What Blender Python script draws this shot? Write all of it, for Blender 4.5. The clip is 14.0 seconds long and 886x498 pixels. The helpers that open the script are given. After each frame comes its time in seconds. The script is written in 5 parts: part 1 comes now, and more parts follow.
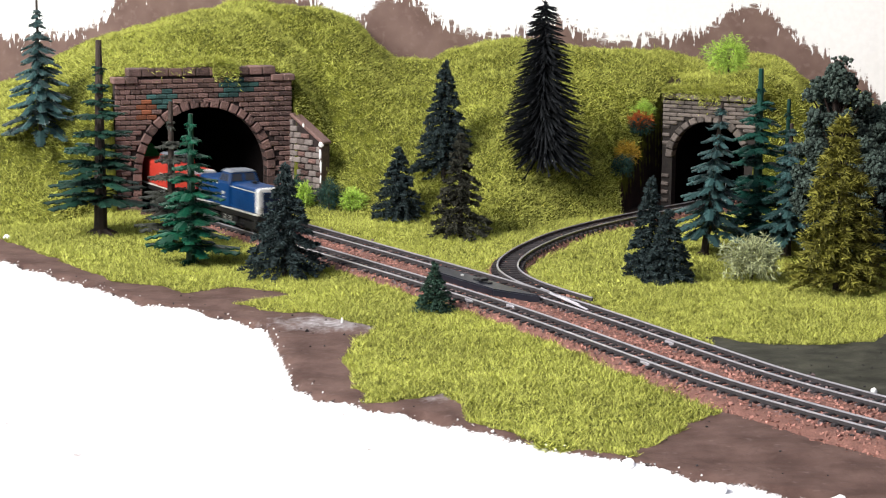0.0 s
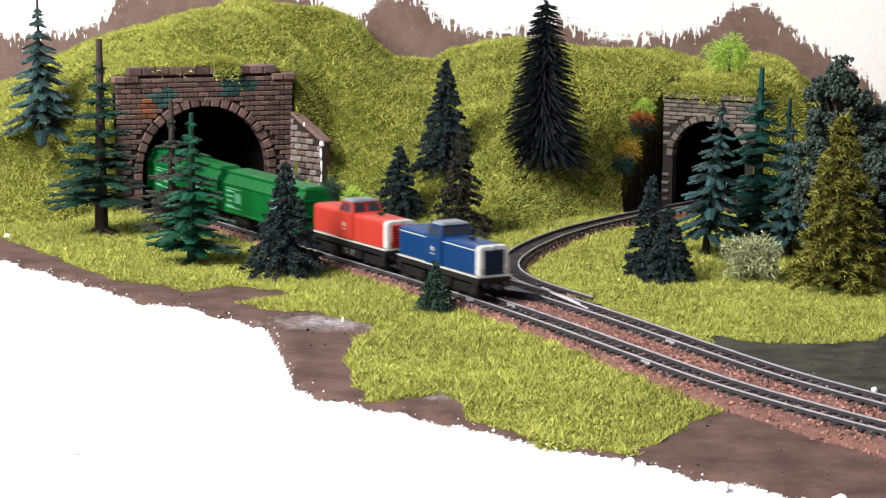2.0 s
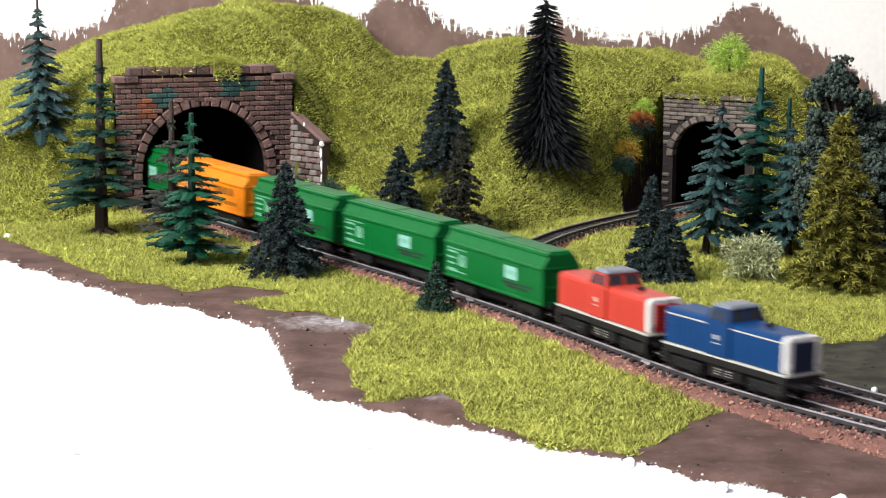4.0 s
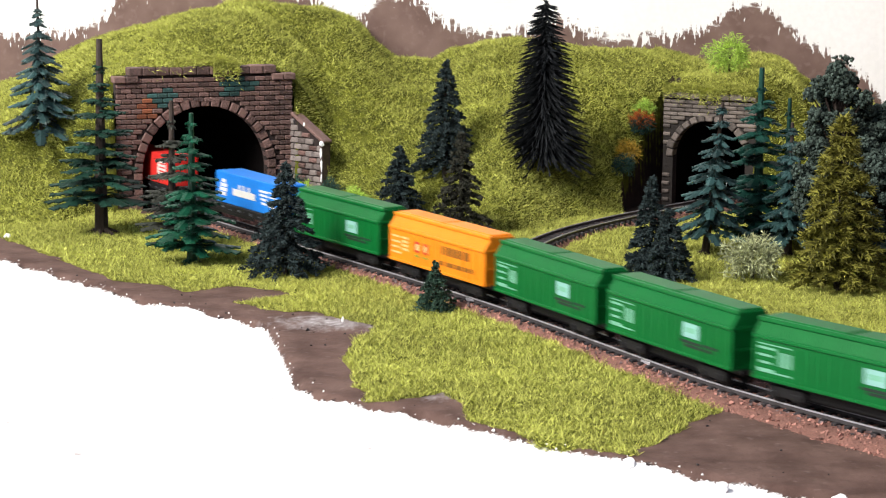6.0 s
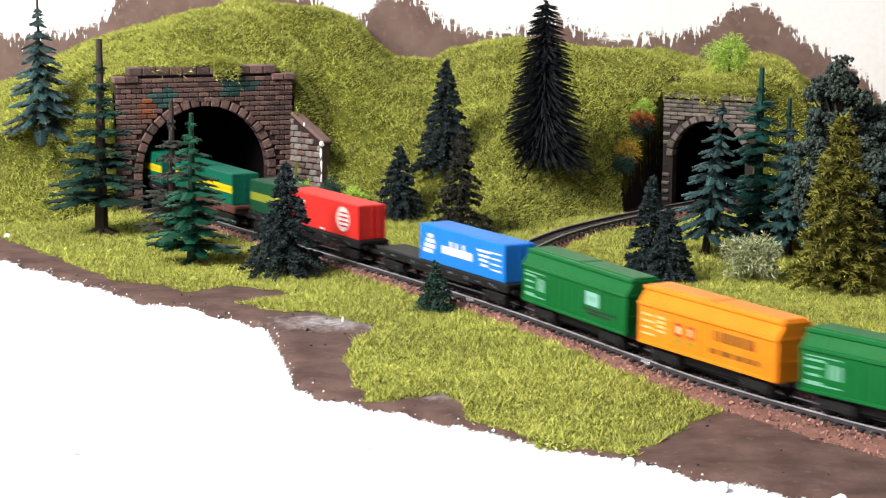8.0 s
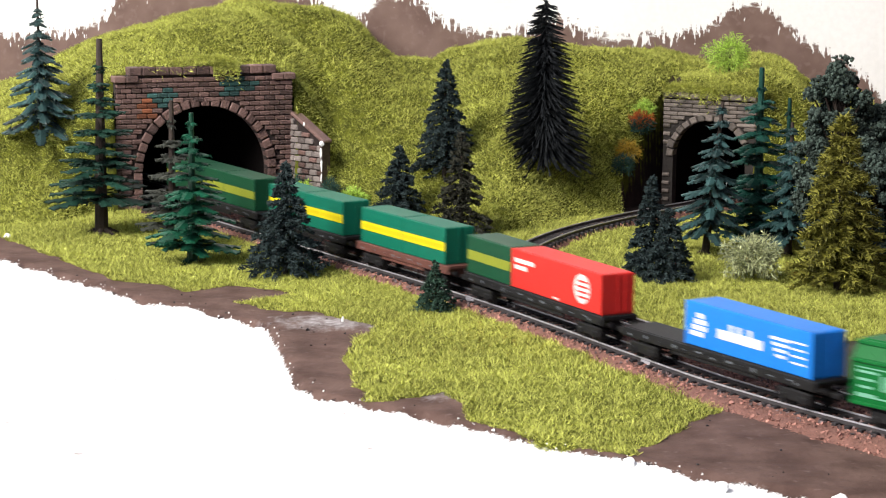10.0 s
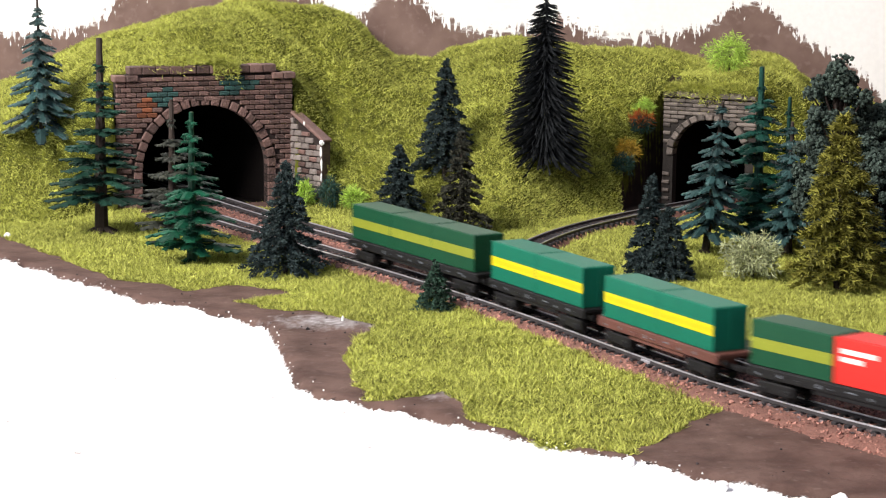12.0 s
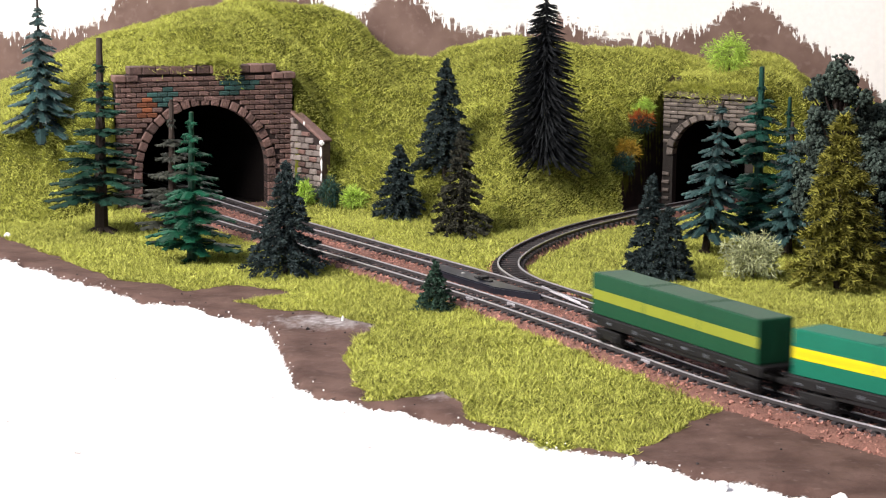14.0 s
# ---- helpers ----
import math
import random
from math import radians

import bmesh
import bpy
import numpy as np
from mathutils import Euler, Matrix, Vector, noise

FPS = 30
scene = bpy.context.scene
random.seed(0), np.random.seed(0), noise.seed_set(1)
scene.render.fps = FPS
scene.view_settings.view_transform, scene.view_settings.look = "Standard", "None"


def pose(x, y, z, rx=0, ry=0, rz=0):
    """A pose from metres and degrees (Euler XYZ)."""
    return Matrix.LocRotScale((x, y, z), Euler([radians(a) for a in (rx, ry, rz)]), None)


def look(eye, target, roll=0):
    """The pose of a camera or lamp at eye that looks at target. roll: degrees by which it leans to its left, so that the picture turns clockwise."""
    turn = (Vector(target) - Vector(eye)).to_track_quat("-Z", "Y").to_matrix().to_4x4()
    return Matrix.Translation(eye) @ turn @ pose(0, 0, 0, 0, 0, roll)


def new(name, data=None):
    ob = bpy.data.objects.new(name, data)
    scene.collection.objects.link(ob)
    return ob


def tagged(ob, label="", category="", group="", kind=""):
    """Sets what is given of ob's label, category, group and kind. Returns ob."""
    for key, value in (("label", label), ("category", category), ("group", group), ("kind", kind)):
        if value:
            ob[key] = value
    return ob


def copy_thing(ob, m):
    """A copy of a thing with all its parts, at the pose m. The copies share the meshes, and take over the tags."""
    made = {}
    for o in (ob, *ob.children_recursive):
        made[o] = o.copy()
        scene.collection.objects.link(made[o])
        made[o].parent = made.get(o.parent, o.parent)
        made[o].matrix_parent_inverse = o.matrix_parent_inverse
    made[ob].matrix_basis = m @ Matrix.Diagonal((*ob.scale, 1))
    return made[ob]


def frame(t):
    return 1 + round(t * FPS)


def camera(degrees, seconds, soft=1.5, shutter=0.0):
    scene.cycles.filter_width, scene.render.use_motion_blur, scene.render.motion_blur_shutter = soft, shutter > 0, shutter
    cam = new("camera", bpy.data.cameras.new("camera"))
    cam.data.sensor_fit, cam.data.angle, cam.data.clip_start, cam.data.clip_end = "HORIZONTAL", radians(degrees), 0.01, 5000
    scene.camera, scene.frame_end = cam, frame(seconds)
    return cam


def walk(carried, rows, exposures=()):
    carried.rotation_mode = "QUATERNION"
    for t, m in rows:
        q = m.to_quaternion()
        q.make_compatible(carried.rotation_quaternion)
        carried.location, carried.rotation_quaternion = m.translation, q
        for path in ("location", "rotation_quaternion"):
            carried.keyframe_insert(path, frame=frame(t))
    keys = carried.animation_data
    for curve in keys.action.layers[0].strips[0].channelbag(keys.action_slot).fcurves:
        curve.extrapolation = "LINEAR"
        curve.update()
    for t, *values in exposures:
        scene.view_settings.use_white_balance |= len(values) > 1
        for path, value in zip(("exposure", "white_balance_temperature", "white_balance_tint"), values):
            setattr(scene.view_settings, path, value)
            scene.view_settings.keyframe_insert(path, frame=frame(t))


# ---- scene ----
MM = 0.001
TILT, LEAN = 9.2246, 0.63
EYE = (0.0, 0.0, 0.1365)


def aim(turn=0.0, tip=0.0):
    """The camera's pose with a small turn to the left and a tip downwards, in thousandths of a radian."""
    a, b = radians(TILT) + tip * 0.001, turn * 0.001
    return look(EYE, (EYE[0] - math.sin(b), EYE[1] + math.cos(a), EYE[2] - math.sin(a)), LEAN)


cam = camera(22.033, 14.0, soft=1.1, shutter=1.3)
walk(cam, [(0.0, aim(-0.30, -0.40)), (1.0, aim(-0.30, -0.40)), (1.4, aim()), (3.2, aim()), (5.3, aim()), (8.2, aim()),
           (10.3, aim(0, 0.1)), (11.6, aim(0, 0.15)), (12.0, aim(0, 0.45)), (14.0, aim(0, 0.45))],
     [(0.0, 0.72, 6500, 10), (3.2, 0.72, 6500, 10), (6.0, 0.72, 6620, 10), (11.0, 0.72, 6620, 10), (13.5, 0.72, 6750, 13), (14.0, 0.72, 6750, 13)])

# ---- light: an added area lamp on the left, before the layout, out of view, and the open sky ----
world = bpy.data.worlds.new("daylight")
scene.world = world
world.use_nodes = True
sky = world.node_tree.nodes.new("ShaderNodeTexSky")
sky.sky_type, sky.sun_disc = "NISHITA", False
sky.sun_elevation, sky.sun_rotation = radians(49), radians(228)
sky.air_density, sky.dust_density, sky.ozone_density = 0.7, 3.0, 0.6
world.node_tree.links.new(sky.outputs[0], world.node_tree.nodes["Background"].inputs[0])
world.node_tree.nodes["Background"].inputs[1].default_value = 0.075
KEY_LAMP_AT = look((-0.72, 0.22, 0.82), (-0.02, 0.78, 0.03))
# unseen lamp, added so that light falls off towards the right
added_key_lamp = new("added_key_lamp", bpy.data.lights.new("added_key_lamp", "AREA"))
added_key_lamp.data.shape, added_key_lamp.data.size, added_key_lamp.data.size_y = "RECTANGLE", 0.50, 0.44
added_key_lamp.data.energy, added_key_lamp.data.color = 17.2, (1.0, 0.965, 0.92)
added_key_lamp.matrix_basis = KEY_LAMP_AT

# ---- materials ----


def mat(name, base, rough=0.7, metal=0.0, vary=0.15, scale=400.0, bump=0.15, bump_scale=None, spread=0.0, island=False, coat=0.0, second=None, spec=0.5):
    """A procedural material: base colour, mottled at two scales; spread: how far alike pieces differ from one another."""
    m = bpy.data.materials.new(name)
    m.use_nodes = True
    nt = m.node_tree
    n, l = nt.nodes, nt.links
    b = n["Principled BSDF"]
    b.inputs["Roughness"].default_value, b.inputs["Metallic"].default_value = rough, metal
    b.inputs["Coat Weight"].default_value = coat
    b.inputs["Specular IOR Level"].default_value = spec
    co = n.new("ShaderNodeTexCoord")
    fine, wide = n.new("ShaderNodeTexNoise"), n.new("ShaderNodeTexNoise")
    for t, s in ((fine, scale * 4), (wide, scale * 0.5)):
        t.inputs["Scale"].default_value, t.inputs["Detail"].default_value = s, 4
        l.new(co.outputs["Object"], t.inputs["Vector"])
    add = n.new("ShaderNodeMath")
    l.new(fine.outputs["Fac"], add.inputs[0]), l.new(wide.outputs["Fac"], add.inputs[1])
    top = add
    if spread:
        r = n.new("ShaderNodeNewGeometry") if island else n.new("ShaderNodeObjectInfo")
        k = n.new("ShaderNodeMath")
        k.operation = "MULTIPLY_ADD"
        l.new(r.outputs["Random Per Island" if island else "Random"], k.inputs[0])
        k.inputs[1].default_value = spread / max(vary, 0.01)
        l.new(add.outputs[0], k.inputs[2])
        top = k
    span = n.new("ShaderNodeMapRange")
    l.new(top.outputs[0], span.inputs[0])
    span.inputs[1].default_value, span.inputs[2].default_value = 0.6, 1.4 + (spread / max(vary, 0.01) if spread else 0)
    mix = n.new("ShaderNodeMix")
    mix.data_type = "RGBA"
    l.new(span.outputs[0], mix.inputs["Factor"])
    v = vary + spread
    dark = [c * (1 - v) for c in base]
    light = [min(1, c * (1 + v)) for c in (second or base)]
    mix.inputs["A"].default_value, mix.inputs["B"].default_value = (*dark, 1), (*light, 1)
    l.new(mix.outputs["Result"], b.inputs["Base Color"])
    if bump:
        bt = n.new("ShaderNodeTexNoise")
        bt.inputs["Scale"].default_value, bt.inputs["Detail"].default_value = bump_scale or scale * 3, 5
        l.new(co.outputs["Object"], bt.inputs["Vector"])
        bp = n.new("ShaderNodeBump")
        bp.inputs["Strength"].default_value, bp.inputs["Distance"].default_value = bump, 0.0006
        l.new(bt.outputs["Fac"], bp.inputs["Height"])
        l.new(bp.outputs[0], b.inputs["Normal"])
    return m


GRASS = mat("static_grass", (0.150, 0.158, 0.013), 0.8, vary=0.42, scale=50, bump=0, spread=0.58, island=True, second=(0.405, 0.425, 0.10), spec=0.1)
BALLAST = mat("red_ballast", (0.17, 0.078, 0.06), 0.9, vary=0.4, scale=500, bump=0.8, bump_scale=1400)
GRAVEL = mat("ballast_grains", (0.12, 0.052, 0.042), 0.9, vary=0.2, scale=300, bump=0, spread=0.5, island=True, second=(0.30, 0.145, 0.115))
DUST = mat("dark_ballast_dust", (0.035, 0.022, 0.02), 0.9, vary=0.3, scale=300, bump=0, spread=0.6, island=True, second=(0.14, 0.10, 0.10))
SLEEPER = mat("black_plastic_sleeper", (0.026, 0.023, 0.025), 0.7, vary=0.3, scale=900, spread=0.3, spec=0.25)
RAIL = mat("nickel_rail", (0.46, 0.45, 0.49), 0.32, 0.45, vary=0.2, scale=700, bump=0.05)
RAILWEB = mat("dark_rail_web", (0.055, 0.05, 0.052), 0.55, 0.3, vary=0.3, scale=700)
BLACK = mat("black_plastic", (0.007, 0.007, 0.008), 0.5, vary=0.3, scale=500, bump=0.1)
HOUSING = mat("turnout_housing", (0.012, 0.014, 0.022), 0.32, vary=0.35, scale=300, bump=0.15)
UNDER = mat("underframe_plastic", (0.009, 0.009, 0.010), 0.55, vary=0.3, scale=600, bump=0.1, spec=0.3)
RUST = mat("brown_underframe", (0.11, 0.04, 0.03), 0.6, vary=0.3, scale=600, bump=0.1)
BRICK = mat("brown_brick", (0.058, 0.030, 0.026), 0.62, vary=0.38, scale=420, bump=0.9, bump_scale=1600, spread=0.45, second=(0.135, 0.078, 0.068))
TEAL = mat("teal_stained_brick", (0.03, 0.085, 0.08), 0.85, vary=0.35, scale=500, bump=0.6, bump_scale=1600, spread=0.35)
ORANGE_B = mat("rusty_brick", (0.20, 0.065, 0.03), 0.85, vary=0.35, scale=500, bump=0.6, bump_scale=1600, spread=0.35)
MORTAR = mat("mortar", (0.022, 0.014, 0.013), 0.95, vary=0.3, scale=600, bump=0.5)
PALE_B = mat("whitewashed_brick", (0.085, 0.055, 0.048), 0.85, vary=0.3, scale=330, bump=0.6, spread=0.25, second=(0.185, 0.16, 0.15))
STONE = mat("grey_brown_stone", (0.058, 0.046, 0.040), 0.7, vary=0.45, scale=330, bump=0.6, bump_scale=1500, spread=0.35, second=(0.135, 0.112, 0.098))
STONE_M = mat("dark_mortar", (0.022, 0.018, 0.016), 0.95, vary=0.3, scale=600, bump=0.5)
# near black: the tunnels' darkness is put into this colour
TUNNEL_SHADE = mat("tunnel_shade_black", (0.005, 0.004, 0.004), 1.0, vary=0.3, scale=200, bump=0.3, spec=0.05)
BARK = mat("brown_bark", (0.032, 0.021, 0.016), 0.85, vary=0.4, scale=800, bump=0.5)
FIR = mat("dark_blue_green_needles", (0.005, 0.010, 0.0105), 0.8, vary=0.3, scale=200, bump=0, spread=0.6, island=True, second=(0.022, 0.036, 0.037), spec=0.25)
OLIVEFIR = mat("dark_olive_needles", (0.006, 0.008, 0.006), 0.8, vary=0.3, scale=200, bump=0, spread=0.6, island=True, second=(0.032, 0.033, 0.023), spec=0.25)
SPROUT = mat("mid_green_needles", (0.008, 0.024, 0.016), 0.8, vary=0.3, scale=200, bump=0, spread=0.6, island=True, second=(0.028, 0.062, 0.042), spec=0.25)
BRUSH = mat("black_green_bristles", (0.004, 0.005, 0.006), 0.75, vary=0.3, scale=200, bump=0, spread=0.6, island=True, second=(0.013, 0.015, 0.017), spec=0.12)
BLUEFIR = mat("blue_green_plastic", (0.006, 0.021, 0.021), 0.42, vary=0.35, scale=250, bump=0.2, spread=0.4, second=(0.026, 0.064, 0.064))
PINE = mat("dark_green_plastic", (0.008, 0.036, 0.024), 0.55, vary=0.35, scale=250, bump=0.2, spread=0.3, spec=0.25)
BRIGHTPINE = mat("bright_green_plastic", (0.006, 0.065, 0.035), 0.42, vary=0.35, scale=250, bump=0.2, spread=0.3, spec=0.25)
TEALPINE = mat("teal_green_plastic", (0.007, 0.047, 0.035), 0.5, vary=0.35, scale=250, bump=0.2, spread=0.3, spec=0.25)
BROWNPINE = mat("faded_brown_plastic", (0.022, 0.026, 0.018), 0.6, vary=0.35, scale=250, bump=0.2, spread=0.3)
GOLD = mat("yellow_green_foliage", (0.012, 0.024, 0.006), 0.7, vary=0.45, scale=110, bump=0, spread=0.5, island=True, second=(0.15, 0.145, 0.024), spec=0.25)
LEAF = mat("grey_green_foam_leaves", (0.010, 0.022, 0.017), 0.85, vary=0.3, scale=150, bump=0, spread=0.6, island=True, second=(0.046, 0.066, 0.055), spec=0.2)
LICHEN = mat("pale_lichen", (0.10, 0.13, 0.05), 0.85, vary=0.3, scale=150, bump=0, spread=0.5, island=True, second=(0.38, 0.41, 0.22))
LIME = mat("lime_green_lichen", (0.14, 0.30, 0.02), 0.8, vary=0.3, scale=150, bump=0, spread=0.5, island=True, second=(0.38, 0.62, 0.08))
TEALBUSH = mat("blue_green_lichen", (0.015, 0.055, 0.04), 0.8, vary=0.3, scale=150, bump=0, spread=0.5, island=True)
REDBUSH = mat("orange_lichen", (0.42, 0.10, 0.015), 0.8, vary=0.3, scale=150, bump=0, spread=0.5, island=True)
AMBER = mat("amber_lichen", (0.46, 0.29, 0.025), 0.8, vary=0.3, scale=150, bump=0, spread=0.5, island=True)
FOAM = mat("white_foam", (0.86, 0.86, 0.86), 0.9, vary=0.04, scale=300, bump=0.2)
UMBER = mat("blocker_brown", (0.10, 0.062, 0.052), 0.9, vary=0.25, scale=90, bump=0.4, spec=0.2)
PLASTIC = {}
for key, c in dict(blue=(0.002, 0.034, 0.125), red=(0.43, 0.042, 0.028), green=(0.001, 0.110, 0.022), orange=(0.72, 0.22, 0.012), sky=(0.012, 0.18, 0.62),
                   crimson=(0.60, 0.03, 0.025), teal=(0.004, 0.125, 0.078), moss=(0.008, 0.060, 0.029), yellow=(0.60, 0.50, 0.01), olive=(0.22, 0.25, 0.03),
                   white=(0.66, 0.66, 0.64), grey=(0.17, 0.19, 0.22), glass=(0.03, 0.034, 0.042), pale=(0.15, 0.38, 0.26), ice=(0.22, 0.44, 0.40), tan=(0.22, 0.085, 0.014), cream=(0.74, 0.46, 0.20), ochre=(0.52, 0.42, 0.012), ink=(0.02, 0.03, 0.025),
                   navy=(0.008, 0.02, 0.06), lamp=(0.42, 0.42, 0.38)).items():
    PLASTIC[key] = mat(key + "_plastic", c, 0.42 if key != "glass" else 0.12, vary=0.10, scale=260, bump=0.08, bump_scale=900, spec=0.2)


def link(nt, a, b):
    nt.links.new(a, b)


def attr_edge(nt, name, wobble, scale, width, stretch=(1, 1, 1), fine=0.0, fine_scale=2500.0, slant=0.0):
    """A ragged 0 to 1 step where the named attribute, in millimetres, crosses zero."""
    n = nt.nodes
    a = n.new("ShaderNodeAttribute")
    a.attribute_name = name
    co, mp, t = n.new("ShaderNodeTexCoord"), n.new("ShaderNodeMapping"), n.new("ShaderNodeTexNoise")
    mp.inputs["Scale"].default_value, mp.inputs["Rotation"].default_value = stretch, (0, slant, 0)
    t.inputs["Scale"].default_value, t.inputs["Detail"].default_value, t.inputs["Roughness"].default_value = scale, 6, 0.68
    link(nt, co.outputs["Object"], mp.inputs[0]), link(nt, mp.outputs[0], t.inputs["Vector"])
    c = n.new("ShaderNodeMath")
    c.operation = "SUBTRACT"
    link(nt, t.outputs["Fac"], c.inputs[0])
    c.inputs[1].default_value = 0.5
    s = n.new("ShaderNodeMath")
    s.operation = "MULTIPLY_ADD"
    link(nt, c.outputs[0], s.inputs[0])
    s.inputs[1].default_value = wobble
    link(nt, a.outputs["Fac"], s.inputs[2])
    if fine:
        t2, k = n.new("ShaderNodeTexNoise"), n.new("ShaderNodeMath")
        t2.inputs["Scale"].default_value, t2.inputs["Detail"].default_value = fine_scale, 5
        link(nt, mp.outputs[0], t2.inputs["Vector"])
        k.operation = "MULTIPLY_ADD"
        link(nt, t2.outputs["Fac"], k.inputs[0])
        k.inputs[1].default_value = fine
        link(nt, s.outputs[0], k.inputs[2])
        s = n.new("ShaderNodeMath")
        s.operation = "SUBTRACT"
        link(nt, k.outputs[0], s.inputs[0])
        s.inputs[1].default_value = fine / 2
    r = n.new("ShaderNodeMapRange")
    link(nt, s.outputs[0], r.inputs[0])
    r.inputs[1].default_value, r.inputs[2].default_value = -width, width
    return r.outputs[0]


def mixed(nt, fac, a, b):
    m = nt.nodes.new("ShaderNodeMix")
    m.data_type = "RGBA"
    link(nt, fac, m.inputs["Factor"])
    for side, v in (("A", a), ("B", b)):
        if isinstance(v, tuple):
            m.inputs[side].default_value = (*v, 1)
        else:
            link(nt, v, m.inputs[side])
    return m.outputs["Result"]


def mottle(nt, a, b, scale, lo=0.35, hi=0.65):
    co, t, r = nt.nodes.new("ShaderNodeTexCoord"), nt.nodes.new("ShaderNodeTexNoise"), nt.nodes.new("ShaderNodeMapRange")
    t.inputs["Scale"].default_value, t.inputs["Detail"].default_value = scale, 6
    link(nt, co.outputs["Object"], t.inputs["Vector"]), link(nt, t.outputs["Fac"], r.inputs[0])
    r.inputs[1].default_value, r.inputs[2].default_value = lo, hi
    return mixed(nt, r.outputs[0], a, b)


def ground_material():
    """White foam, brown paint inside its ragged edge, a grey-green painted patch, and the glued soil under the grass."""
    m = bpy.data.materials.new("painted_foam_ground")
    m.use_nodes = True
    nt = m.node_tree
    b = nt.nodes["Principled BSDF"]
    foam = mottle(nt, mottle(nt, (0.84, 0.84, 0.85), (0.9, 0.9, 0.9), 500), (0.35, 0.32, 0.31), 210, 0.715, 0.735)
    brown = mottle(nt, mottle(nt, (0.070, 0.040, 0.033), (0.125, 0.077, 0.064), 90), (0.20, 0.15, 0.135), 320, 0.62, 0.9)
    slate = mottle(nt, (0.022, 0.023, 0.016), (0.058, 0.058, 0.042), 110)
    soil = mottle(nt, (0.04, 0.046, 0.005), (0.11, 0.12, 0.010), 300)
    rim = attr_edge(nt, "paint", 5.0, 620, 0.25, fine=2.2, fine_scale=1900.0)
    cut = attr_edge(nt, "paint", 5.5, 330, 0.5, fine=3.0, fine_scale=1500.0)
    c = mixed(nt, rim, foam, mottle(nt, (0.018, 0.012, 0.011), (0.09, 0.06, 0.052), 330))
    c = mixed(nt, cut, c, brown)
    c = mixed(nt, attr_edge(nt, "slate", 4.0, 300, 1.0), c, slate)
    c = mixed(nt, attr_edge(nt, "smear", 26.0, 260, 5.0, (1.0, 0.5, 1.0)), c, mottle(nt, (0.20, 0.175, 0.175), (0.42, 0.40, 0.41), 400))
    # brown cut bank, with its deep shade put into the colour
    c = mixed(nt, attr_edge(nt, "bank_shade", 4.0, 300, 1.5), c, mottle(nt, (0.014, 0.008, 0.007), (0.03, 0.018, 0.014), 150))
    c = mixed(nt, attr_edge(nt, "turf", 5.0, 300, 0.6), c, soil)
    link(nt, c, b.inputs["Base Color"])
    b.inputs["Roughness"].default_value, b.inputs["Specular IOR Level"].default_value = 0.85, 0.2
    t, bp, co = nt.nodes.new("ShaderNodeTexNoise"), nt.nodes.new("ShaderNodeBump"), nt.nodes.new("ShaderNodeTexCoord")
    t.inputs["Scale"].default_value, t.inputs["Detail"].default_value = 250, 7
    link(nt, co.outputs["Object"], t.inputs["Vector"]), link(nt, t.outputs["Fac"], bp.inputs["Height"])
    bp.inputs["Strength"].default_value, bp.inputs["Distance"].default_value = 0.5, 0.0012
    link(nt, bp.outputs[0], b.inputs["Normal"])
    return m


def wall_material():
    """White foam with a brown coat brushed up to a ragged line."""
    m = bpy.data.materials.new("brushed_foam_wall")
    m.use_nodes = True
    nt = m.node_tree
    b = nt.nodes["Principled BSDF"]
    foam = mottle(nt, (0.86, 0.86, 0.86), (0.9, 0.9, 0.9), 400)
    brown = mottle(nt, mottle(nt, (0.14, 0.085, 0.07), (0.20, 0.13, 0.11), 70), (0.24, 0.165, 0.15), 350, 0.55, 0.85)
    c = mixed(nt, attr_edge(nt, "paint", 16.0, 300, 0.7, (1.0, 1.0, 0.28), fine=30.0, fine_scale=640.0, slant=-0.5), foam, brown)
    thin = attr_edge(nt, "paint", 10.0, 120, 2.0, (0.3, 1.0, 1.0), fine=22.0, fine_scale=420.0, slant=0.25)
    c = mixed(nt, thin, mixed(nt, attr_edge(nt, "paint", 30.0, 700, 2.0, (0.25, 1.0, 1.0), slant=0.35), foam, c), c)
    link(nt, c, b.inputs["Base Color"])
    b.inputs["Roughness"].default_value = 0.8
    return m


GROUND, WALL = ground_material(), wall_material()

# ---- mesh helpers: all in millimetres ----


def mesh_object(name, verts, faces, material, parent=None, label="", smooth=False):
    me = bpy.data.meshes.new(name)
    me.from_pydata((np.asarray(verts, float) * MM).tolist(), [], faces if isinstance(faces, list) else np.asarray(faces).tolist())
    me.materials.append(material)
    if smooth:
        me.polygons.foreach_set("use_smooth", [True] * len(me.polygons))
    ob = new(name, me)
    ob.parent = parent
    return tagged(ob, label)


def part(name, bm, material, parent, label="", smooth=False):
    bmesh.ops.scale(bm, vec=(MM, MM, MM), verts=bm.verts)
    me = bpy.data.meshes.new(name)
    bm.to_mesh(me)
    bm.free()
    me.materials.append(material)
    if smooth:
        me.polygons.foreach_set("use_smooth", [True] * len(me.polygons))
    ob = new(name, me)
    ob.parent = parent
    return tagged(ob, label)


def thing(name, label, category, x=0, y=0, z=0, turn=0, group=""):
    ob = new(name)
    ob.empty_display_size = 0.005
    ob.matrix_basis = pose(x * MM, y * MM, z * MM, 0, 0, turn)
    return tagged(ob, label, category, group)


